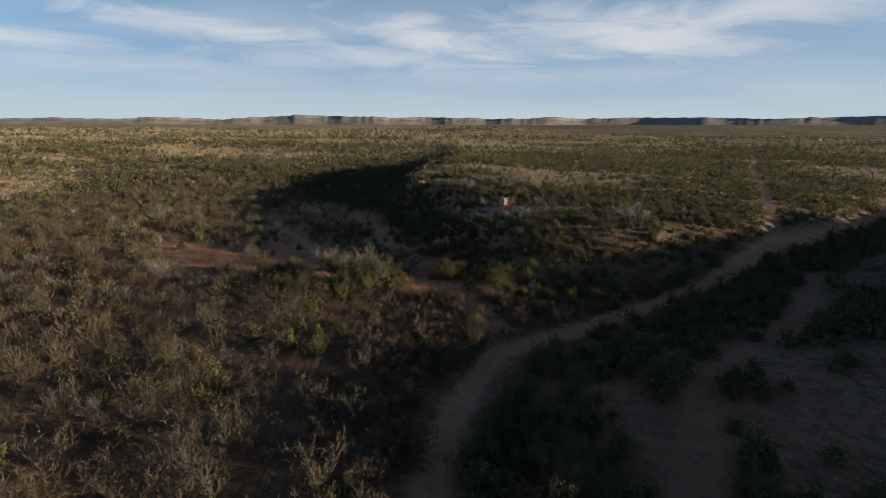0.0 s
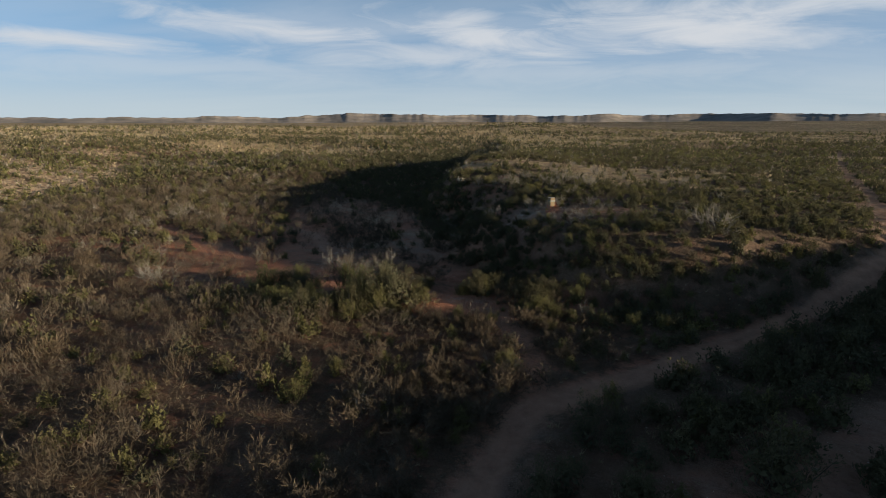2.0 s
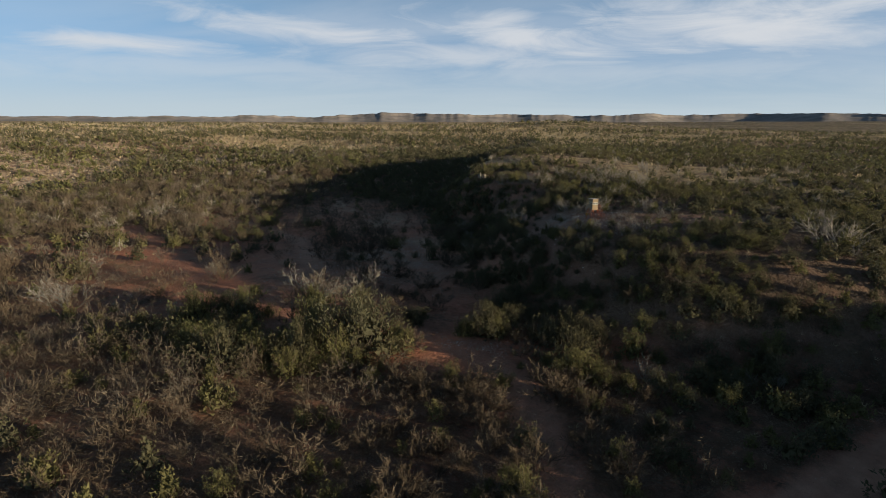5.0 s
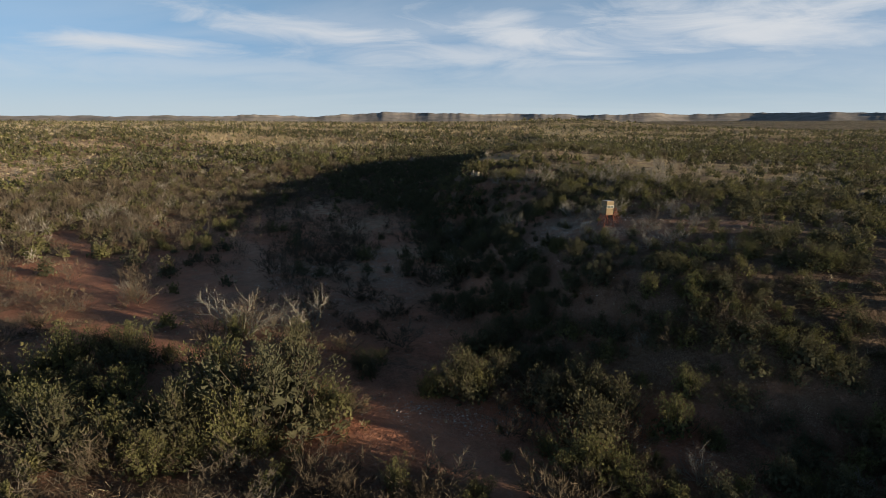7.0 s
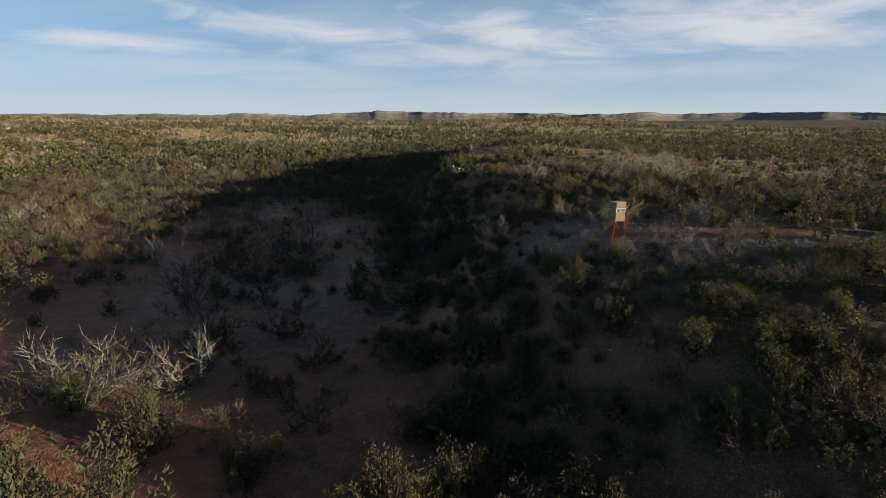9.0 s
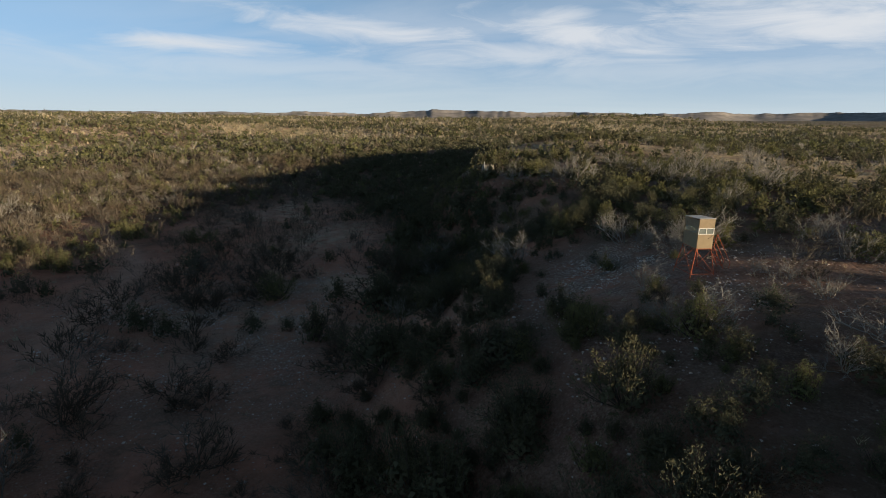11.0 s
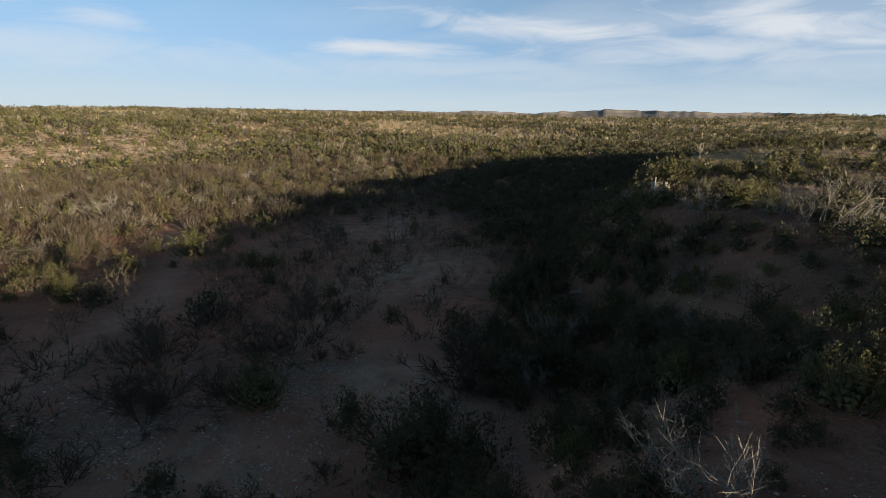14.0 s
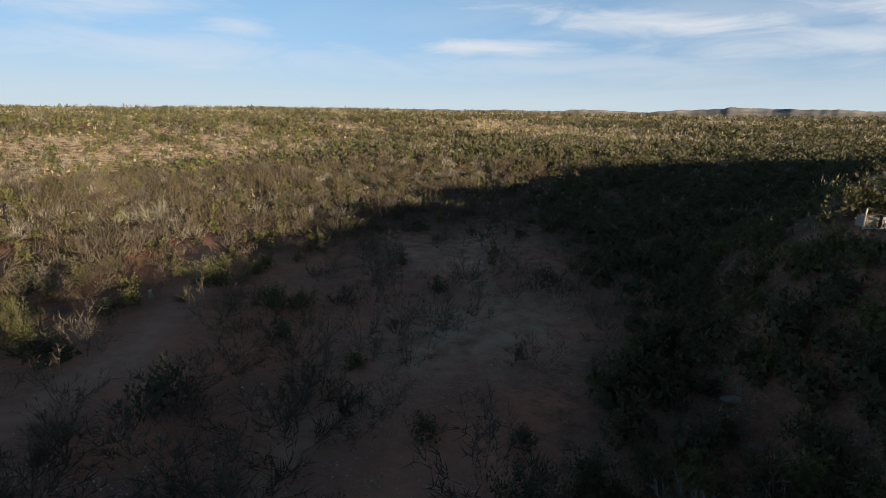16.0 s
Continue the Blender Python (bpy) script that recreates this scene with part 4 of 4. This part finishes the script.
def plant():
    kinds = {
        "brown": ("mesquite_bush", [bare_bush(s, 12, 7, 9, 1.75, 0.022, 80, 0.18, 0.016, lift=0.0) for s in range(1, 7)], BROWN_TWIG, BROWN_TWIG, "crown", "leafless brown mesquite bush on dry earth", 1.75, 240, 48,
                  [bare_bush(s, 10, 5, 5, 1.75, 0.018, 78, 0.18, 0.012, True, 0.0)[1] for s in range(11, 17)], [twig_dome(s, 1.75, 88, 84, 0.048) for s in range(21, 27)], [twig_dome(s, 1.6, 80, 24, 0.14) for s in range(121, 126)]),
        "dark": ("juniper_bush", [leafy_bush(s) for s in range(31, 38)], BARK, JUNIPER_LEAF, "foliage", "dark green juniper bush with upright leafy tufts", 1.9, 165, 50,
                 [leafy_bush(s, 20, 14, 1.9, 0.20, 0.135, True, 1.4, 62, (0.09, 0.16))[1] for s in range(41, 47)], [leafy_bush(s, 11, 6, 1.9, 0.29, 0.21, True, 1.45, 20, (0.14, 0.26))[1] for s in range(51, 57)], [leafy_bush(s, 6, 2, 1.8, 0.44, 0.52, True, 1.4, 7, (0.16, 0.30))[1] for s in range(151, 156)]),
        "olive": ("olive_shrub", [leafy_bush(s, 38, 58, 1.6, 0.076, 0.031) for s in range(61, 68)], BARK, OLIVE_LEAF, "foliage", "olive green evergreen shrub with yellowish tips", 1.6, 140, 50,
                  [leafy_bush(s, 20, 14, 1.6, 0.18, 0.12, True, 1.4, 62, (0.09, 0.16))[1] for s in range(71, 77)], [leafy_bush(s, 11, 6, 1.6, 0.25, 0.18, True, 1.45, 20, (0.14, 0.26))[1] for s in range(81, 87)], [leafy_bush(s, 6, 2, 1.55, 0.40, 0.48, True, 1.4, 7, (0.16, 0.30))[1] for s in range(181, 186)]),
        "pale": ("dead_shrub", [bare_bush(s, 10, 8, 7, 1.7, 0.024, 74, 0.30, 0.007, lift=0.07) for s in range(91, 96)], PALE_TWIG, PALE_TWIG, "crown", "dead shrub with bleached grey branches", 1.7, 110, 70,
                 [bare_bush(s, 10, 5, 5, 1.6, 0.02, 68, 0.30, 0.014, True, 0.05)[1] for s in range(101, 105)], [twig_dome(s, 1.6, 78, 60, 0.045) for s in range(111, 115)], [twig_dome(s, 1.6, 78, 18, 0.12) for s in range(191, 194)]),
    }
    FINE = {
        "brown": [bare_bush(s, 11, 6, 7, 1.75, 0.020, 80, 0.18, 0.018, True, 0.0)[1] for s in range(201, 206)],
        "dark": [leafy_bush(s, 30, 34, 1.9, 0.11, 0.055, True, 1.3, 120, (0.055, 0.10))[1] for s in range(211, 216)],
        "olive": [leafy_bush(s, 29, 34, 1.6, 0.10, 0.05, True, 1.3, 120, (0.055, 0.10))[1] for s in range(221, 226)],
        "pale": [bare_bush(s, 10, 5, 5, 1.6, 0.02, 66, 0.30, 0.014, True, 0.05)[1] for s in range(231, 235)],
    }
    for kind, (name, variants, woods, leaves, crown, label, tall, most, reach, mid, beyond, far) in kinds.items():
        rows = SOWN[kind]
        known = np.array(KNOWN[kind])
        # the thicket above the red bank stands taller
        known[:, 2] *= 1 + 0.45 * mound(known[:, 0], known[:, 1], -27, 107, 14, 8)
        # wild bushes keep clear of the ones that stand out
        gap = np.min(np.hypot(rows[:, 0][:, None] - known[:, 0], rows[:, 1][:, None] - known[:, 1]) - known[:, 2] * 0.55, axis=1)
        rows = rows[gap > 0]
        placed = np.stack([known[:, 0], known[:, 1], land(known[:, 0], known[:, 1]), known[:, 2] / tall, known[:, 0] * 77 % 360, known[:, 0] * 0 - 1], -1)
        rows = np.concatenate([placed, rows])
        rows = rows[np.argsort(rows[:, 5], kind="stable")]
        close = rows[rows[:, 5] < reach][:most]
        rest = rows[len(close):]
        thing_bushes(name, close, variants, woods, leaves, crown, label, name.replace("_", " ") + "es of the valley")
        kind_of = label.split(" on ")[0]
        fine = FINE[kind]
        strew(name + "_brake", rest[rest[:, 5] < 32], fine, leaves, "close brake of " + kind_of, "bushes", 6)
        strew(name + "_thicket", rest[(rest[:, 5] >= 32) & (rest[:, 5] < 70)], mid, leaves, "thicket of more " + kind_of, "bushes")
        strew(name + "_slope", rest[(rest[:, 5] >= 70) & (rest[:, 5] < 165)], beyond, leaves, "farther scrub of " + kind_of, "bushes", 4)
        strew(name + "_distance", rest[rest[:, 5] >= 165], far, leaves, "distant scrub of " + kind_of, "bushes", 5)
    grass = SOWN["grass"]
    strew("grass_tufts", grass[grass[:, 5] < 110], [tuft(s) for s in range(5)], STRAW, "tufts of dry straw-coloured grass", "grass")
    strew("grass_distance", grass[grass[:, 5] >= 110], [tuft(s, 4, 0.8, 0.9, 0.55) for s in range(5, 10)], STRAW, "distant dry grass of the plain", "grass")


plant()


# ---- stones ----
def stone_shape(seed, rings=3, sides=6):
    """A rough angular stone about 1 across, sunk a little."""
    rng, s = np.random.RandomState(seed), Shape()
    v = [(0, 0, -0.3)]
    for i in range(rings):
        a = -0.5 + (i + 1) / (rings + 1) * 1.5
        for j in range(sides):
            w = 2 * math.pi * (j + 0.5 * (i % 2)) / sides
            r = 0.5 * math.sqrt(max(0.08, 1 - a * a)) * rng.uniform(0.75, 1.15)
            v.append((r * math.cos(w), r * math.sin(w), a * 0.35 + rng.uniform(-0.05, 0.05)))
    v.append((0.03, -0.02, 0.34))
    f = [(0, 1 + (j + 1) % sides, 1 + j) for j in range(sides)]
    for i in range(rings - 1):
        for j in range(sides):
            p, q = 1 + i * sides + j, 1 + i * sides + (j + 1) % sides
            f += [(p, q, q + sides), (p, q + sides, p + sides)]
    last = 1 + (rings - 1) * sides
    f += [(last + j, last + (j + 1) % sides, len(v) - 1) for j in range(sides)]
    s.add(np.array(v) * rng.uniform(0.8, 1.2, 3), f)
    return s.arrays()


def make_stones():
    m, tree, b = surface("limestone", 0.9)
    c = blend(tree, (0.19, 0.165, 0.145), (0.38, 0.34, 0.30), grain(tree, 2.2, 0.3, 0.7))
    info = tree.nodes.new("ShaderNodeNewGeometry")
    c = blend(tree, c, (0.17, 0.11, 0.085), times(tree, info.outputs["Random Per Island"], 0.6))
    tree.links.new(c, b.inputs["Base Color"])
    bumped(tree, b, grain(tree, 9, 0.2, 0.8, 6.0), 0.5, 0.03)
    chips, tree, b = surface("pale_gravel", 0.9)
    tone = tree.nodes.new("ShaderNodeNewGeometry")
    c = blend(tree, (0.24, 0.19, 0.16), (0.82, 0.75, 0.67), tone.outputs["Random Per Island"])
    c = blend(tree, c, (0.30, 0.16, 0.115), times(tree, grain(tree, 0.5, 0.45, 0.65), 0.5))
    tree.links.new(c, b.inputs["Base Color"])
    bumped(tree, b, grain(tree, 14, 0.2, 0.8, 5.0), 0.4, 0.02)
    rng = np.random.RandomState(23)
    rows = []
    # gravel lies in drifts on the valley floor, the hill's brow and the wash
    for cx, cy, sx, sy, n in ((-20, 141, 10, 10, 6500), (-22, 154, 8, 7, 6800), (-31, 147, 5, 4, 2600), (-28, 170, 9, 12, 2400), (-34, 190, 5, 8, 900), (12, 143, 6, 8, 5200), (11, 149.5, 2.5, 4, 1600), (-7, 157, 4, 6, 1400), (30, 150, 12, 8, 700), (34, 66, 9, 14, 900), (-6, 165, 6, 18, 1200), (-1, 108, 9, 1.3, 2200)):
        x, y = rng.normal(cx, sx, n), rng.normal(cy, sy, n)
        keep = (waves(x, y, 7, 2) > -0.25) & (waves(x, y, 1.6, 2, 3.0) > -0.1)
        x, y = x[keep], y[keep]
        rows.append(np.stack([x, y, land(x, y), 0.05 + 0.09 * rng.rand(len(x)) + 0.18 * rng.rand(len(x)) ** 6, rng.uniform(0, 360, len(x)), x * 0], -1))
    strew("gravel", np.concatenate(rows), [stone_shape(s, 1, 4) for s in range(6)], chips, "pale gravel and small stones scattered on the earth", "gravel", 9)
    masters = []
    x, y = rng.normal(-11, 4.5, 46), rng.uniform(150, 208, 46)
    x[30:], y[30:] = rng.normal(32, 14, 16), rng.normal(60, 14, 16)
    for k, (px, py, size) in enumerate([(-10.7, 185.6, 1.5), (-25.4, 209.4, 1.3), (-9.3, 182.2, 1.5), (10.7, 147.1, 0.6), (-8.0, 176, 1.2), (-13, 190, 1.4)] + [(px, py, rng.uniform(0.35, 0.9)) for px, py in zip(x, y)]):
        d, _ = beside(np.array([px]), np.array([py]), ROAD)
        if d[0] < 2.6:
            continue
        place = Matrix.LocRotScale((px, py, float(land(px, py)) + 0.02), Euler((rng.normal() * 0.12, rng.normal() * 0.12, rng.uniform(0, 6.2))), (size, size * rng.uniform(0.6, 0.9), size * rng.uniform(0.45, 0.8)))
        if len(masters) < 5:
            ob = tagged(new("rock", mesh_of("rock", *stone_shape(60 + k, 4, 8), m)), "weathered grey limestone rock half sunk in earth", "rock", "rocks of the hillside")
            ob.matrix_basis = place
            masters.append(ob)
        else:
            copy_thing(masters[k % 5], place)


make_stones()


# ---- hunting blinds ----
def part(name, bm, material, parent, label=""):
    data = bpy.data.meshes.new(name)
    bmesh.ops.recalc_face_normals(bm, faces=bm.faces)
    bm.to_mesh(data)
    bm.free()
    data.materials.append(material)
    ob = new(name, data)
    ob.parent = parent
    if label:
        tagged(ob, label)
    return ob


def box(size, at, bevel=0.006, turn=None):
    bm = bmesh.new()
    bmesh.ops.create_cube(bm, size=1.0)
    bmesh.ops.scale(bm, vec=size, verts=bm.verts)
    if bevel:
        bmesh.ops.bevel(bm, geom=bm.edges[:], offset=min(bevel, 0.3 * min(size)), segments=1, affect="EDGES")
    if turn is not None:
        bmesh.ops.transform(bm, matrix=turn, verts=bm.verts)
    bmesh.ops.translate(bm, vec=at, verts=bm.verts)
    return bm


def bar(a, b, thick=0.04):
    """A square steel tube from a to b."""
    a, b = Vector(a), Vector(b)
    d = b - a
    turn = d.to_track_quat("Z", "Y").to_matrix().to_4x4()
    return box((thick, thick, d.length), (a + b) / 2, 0.006, turn)


def plain(name, dark, light, scale, rough, metal=0.0, stain=None):
    m, tree, b = surface(name, rough)
    c = blend(tree, dark, light, grain(tree, scale, 0.3, 0.7))
    if stain:
        c = blend(tree, c, stain, grain(tree, scale * 0.35, 0.56, 0.72, 7.0))
    tree.links.new(c, b.inputs["Base Color"])
    b.inputs["Metallic"].default_value = metal
    bumped(tree, b, grain(tree, scale * 6, 0.2, 0.8), 0.25, 0.01)
    return m


TAN_PAINT = plain("tan_painted_plywood", (0.265, 0.20, 0.122), (0.32, 0.245, 0.15), 3.0, 0.7, 0, (0.215, 0.16, 0.10))
ROOF_SHEET = plain("grey_roof_sheet", (0.42, 0.40, 0.37), (0.55, 0.53, 0.50), 2.0, 0.5, 0.0, (0.30, 0.26, 0.22))
RED_STEEL = plain("red_oxide_steel", (0.33, 0.075, 0.035), (0.45, 0.13, 0.06), 9.0, 0.6, 0.0, (0.16, 0.06, 0.035))
WHITE_FRAME = plain("white_frame", (0.62, 0.60, 0.55), (0.75, 0.73, 0.68), 6.0, 0.5)
DARK_BOARD = plain("dark_board", (0.05, 0.042, 0.035), (0.09, 0.075, 0.06), 5.0, 0.8)
GREY_BOARD = plain("weathered_board", (0.27, 0.245, 0.20), (0.40, 0.365, 0.30), 3.0, 0.8, 0, (0.18, 0.155, 0.12))
PALE_POST = plain("pale_post", (0.46, 0.44, 0.40), (0.58, 0.56, 0.52), 5.0, 0.7)


def make_glass():
    m, tree, b = surface("window_pane", 0.08)
    # grey-green base stands for daylight coming through from the back window
    b.inputs["Base Color"].default_value = (0.30, 0.33, 0.31, 1)
    b.inputs["Transmission Weight"].default_value = 0.55
    b.inputs["Specular IOR Level"].default_value = 0.5
    return m


GLASS = make_glass()


def wall_panel(root, name, w, low, high, centre, turn, material=TAN_PAINT):
    return part(name, box((w, 0.03, high - low), (centre[0], centre[1], (low + high) / 2), 0.005, turn), material, root)


def hunting_blind(x, y, turn, scale=1.0):
    """A plywood box blind with window bands, a lean-to roof, a splayed steel stand and a stair with rails."""
    root = new("hunting_blind")
    W, D, SILL, HEAD, FRONT, BACK = 1.0, 1.55, 0.88, 1.27, 1.82, 1.74
    FLOOR = 10.65 - float(land(x, y))
    h, e = W / 2, D / 2
    for k, (name, cx, cy, rz) in enumerate((("front_wall", 0, -e, 0), ("right_wall", h, 0, 90), ("back_wall", 0, e, 0), ("left_wall", -h, 0, 90))):
        spin = pose(0, 0, 0, 0, 0, rz)
        wide = W if rz == 0 else D - 0.034
        top = FRONT if k == 0 else BACK
        low = wall_panel(root, name, wide, FLOOR, FLOOR + SILL, (cx, cy), spin)
        part("upper_panel", box((wide, 0.03, top - HEAD), (cx, cy, FLOOR + (HEAD + top) / 2), 0.005, spin), TAN_PAINT, low)
        frame_mat = WHITE_FRAME if k == 0 else TAN_PAINT
        along = Vector((1, 0, 0)) if rz == 0 else Vector((0, 1, 0))
        c = Vector((cx, cy, 0))
        for z in (SILL + 0.02, HEAD - 0.02):
            part("window_rail", box((wide - 0.08, 0.045, 0.04), (cx, cy, FLOOR + z), 0.004, spin), frame_mat, low, "white window rail" if k == 0 else "")
        for a in (-wide / 2 + 0.025, wide / 2 - 0.025) + ((0,) if k == 0 else ()):
            q = c + along * a
            part("window_post", box((0.05, 0.04, HEAD - SILL), (q.x, q.y, FLOOR + (SILL + HEAD) / 2), 0.004, spin), frame_mat, low)
        for a in ((-0.235, 0.235) if k == 0 else (0,)):
            q = c + along * a
            part("window_pane", box((0.41 if k == 0 else wide - 0.12, 0.006, HEAD - SILL - 0.06), (q.x, q.y, FLOOR + (SILL + HEAD) / 2), 0, spin), GLASS, low, "thin window pane greyed for light seen through it").visible_shadow = False
    part("floor_board", box((W - 0.05, D - 0.05, 0.03), (0, 0, FLOOR + 0.02)), DARK_BOARD, root)
    slope = pose(0, 0, 0, -math.degrees(math.atan2(FRONT - BACK, D)))
    part("roof_sheet", box((W + 0.06, D + 0.08, 0.035), (0, 0, FLOOR + (FRONT + BACK) / 2 + 0.03), 0.006, slope), ROOF_SHEET, root, "light grey sheet roof sloping to the back")
    part("gusset", bar((h - 0.34, -e - 0.02, FLOOR + SILL - 0.28), (h - 0.05, -e - 0.02, FLOOR + SILL - 0.03), 0.018), DARK_BOARD, root, "thin dark prop stick")
    tops = [Vector((sx * (h - 0.03), sy * (e - 0.03), FLOOR)) for sx, sy in ((-1, -1), (1, -1), (1, 1), (-1, 1))]
    feet = [Vector((sx * (h + 0.3), sy * (e + 0.2), -0.12)) for sx, sy in ((-1, -1), (1, -1), (1, 1), (-1, 1))]
    for a, b in zip(tops, feet):
        part("leg", bar(a, b, 0.05), RED_STEEL, root)
    for i in range(4):
        j = (i + 1) % 4
        part("floor_beam", bar(tops[i] + Vector((0, 0, -0.03)), tops[j] + Vector((0, 0, -0.03)), 0.045), RED_STEEL, root)
        low_i, low_j = feet[i].lerp(tops[i], 0.18), feet[j].lerp(tops[j], 0.18)
        part("tie_bar", bar(low_i, low_j, 0.035), RED_STEEL, root)
        part("diagonal_brace", bar(tops[i].lerp(feet[i], 0.06), feet[j].lerp(tops[j], 0.2), 0.03), RED_STEEL, root)
    # stair on the door side, down and away from the box
    stair = part("stair_landing", box((0.5, 0.7, 0.03), (h + 0.26, 0.1, FLOOR - 0.04)), RED_STEEL, root)
    for y0 in (-0.22, 0.42):
        part("stringer", bar((h + 0.5, y0, FLOOR - 0.04), (h + 1.55, y0, -0.1), 0.045), RED_STEEL, stair)
        part("rail_post", bar((h + 0.48, y0, FLOOR - 0.04), (h + 0.62, y0, FLOOR + 0.75), 0.03), RED_STEEL, stair)
        part("handrail", bar((h + 0.62, y0, FLOOR + 0.75), (h + 1.72, y0, 0.72), 0.03), RED_STEEL, stair)
        part("lower_rail_post", bar((h + 1.72, y0, 0.72), (h + 1.55, y0, -0.1), 0.03), RED_STEEL, stair)
        part("middle_rail_post", bar((h + 1.15, y0, 1.14), (h + 1.02, y0, 0.68), 0.025), RED_STEEL, stair)
    for k in range(5):
        f = (k + 0.7) / 5.6
        part("tread", box((0.16, 0.62, 0.025), (h + 0.5 + 1.05 * f, 0.1, (FLOOR - 0.04) * (1 - f) - 0.05)), RED_STEEL, stair)
    root.matrix_basis = pose(x, y, float(land(x, y)) - 0.02, 0, 0, turn) @ Matrix.Diagonal((scale, scale, scale, 1))
    return tagged(root, "tan plywood box hunting blind on red steel legs with stair", "hunting blind")


hunting_blind(15.97, 143.9, 20.5)


def ground_blind(x, y, turn):
    """A low board hide on the hill's nose: two weathered panels, a dark gap, a roof board and a pale post."""
    root = new("ground_blind")
    for cx, w in ((-0.34, 0.98), (0.72, 0.62)):
        board = part("front_panel", box((w, 0.04, 0.95), (cx, 0, 0.55), 0.01), GREY_BOARD, root)
        part("panel_batten", box((w - 0.06, 0.03, 0.06), (cx, -0.037, 0.95), 0.006), GREY_BOARD, board)
    part("side_panel", box((0.04, 1.1, 0.95), (-0.86, 0.55, 0.55), 0.01), GREY_BOARD, root)
    part("side_panel", box((0.04, 1.1, 0.95), (1.06, 0.55, 0.55), 0.01), GREY_BOARD, root)
    part("back_panel", box((1.9, 0.04, 0.95), (0.1, 1.12, 0.55), 0.01), DARK_BOARD, root, "dark board at the back")
    part("roof_board", box((2.0, 0.6, 0.04), (0.12, 0.9, 1.06), 0.01), DARK_BOARD, root, "dark roof board")
    part("sill_log", box((2.05, 0.12, 0.12), (0.1, -0.06, 0.05), 0.03), PALE_POST, root, "pale log along the foot")
    part("corner_post", box((0.11, 0.11, 1.75), (-0.95, 0.0, 0.80), 0.02), PALE_POST, root, "tall pale corner post")
    root.matrix_basis = pose(x, y, float(land(x, y)) + 0.02, 0, 0, turn)
    return tagged(root, "low weathered board hide with a pale corner post", "hunting blind")


ground_blind(-9.3, 209.0, 40.0)


def far_blind(x, y, turn):
    root = new("tower_blind")
    b = part("cabin", box((2.4, 2.4, 2.6), (0, 0, 4.3), 0.03), WHITE_FRAME, root, "white painted cabin")
    part("door", box((1.0, 0.06, 2.0), (0.4, -1.22, 4.1), 0.01), DARK_BOARD, b, "dark door")
    part("roof", box((2.8, 2.8, 0.12), (0, 0, 5.68), 0.02), DARK_BOARD, root, "dark flat roof")
    for sx in (-1, 1):
        for sy in (-1, 1):
            part("leg", bar((sx * 1.1, sy * 1.1, 3.0), (sx * 1.4, sy * 1.4, -0.3), 0.14), DARK_BOARD, root)
    root.matrix_basis = pose(x, y, float(land(x, y)), 0, 0, turn)
    return tagged(root, "white tower blind standing far out on the plain", "hunting blind")


far_blind(505, 735, 30)


def stump(x, y):
    """A short cut post at the edge of the valley track."""
    root = new("tree_stump")
    rng, s = np.random.RandomState(4), Shape()
    sides, v, f = 10, [], []
    for i, (z, r) in enumerate(((-0.1, 0.30), (0.15, 0.23), (0.5, 0.20), (0.85, 0.19))):
        for j in range(sides):
            w = 2 * math.pi * j / sides
            q = r * rng.uniform(0.88, 1.12)
            v.append((q * math.cos(w), q * math.sin(w), z + (0.05 * math.cos(w) if i == 3 else 0)))
    for i in range(3):
        for j in range(sides):
            p, q = i * sides + j, i * sides + (j + 1) % sides
            f += [(p, q, q + sides), (p, q + sides, p + sides)]
    new("bark", mesh_of("bark", v, f, GREY_BOARD)).parent = root
    top = [(0, 0, 0.84)] + v[3 * sides:]
    new("cut_face", mesh_of("cut_face", top, [(0, 1 + j, 1 + (j + 1) % sides) for j in range(sides)], PALE_POST)).parent = root
    root.matrix_basis = pose(x, y, float(land(x, y)))
    tagged(root, "short weathered cut stump beside the valley track", "stump")


stump(-62.8, 170.4)
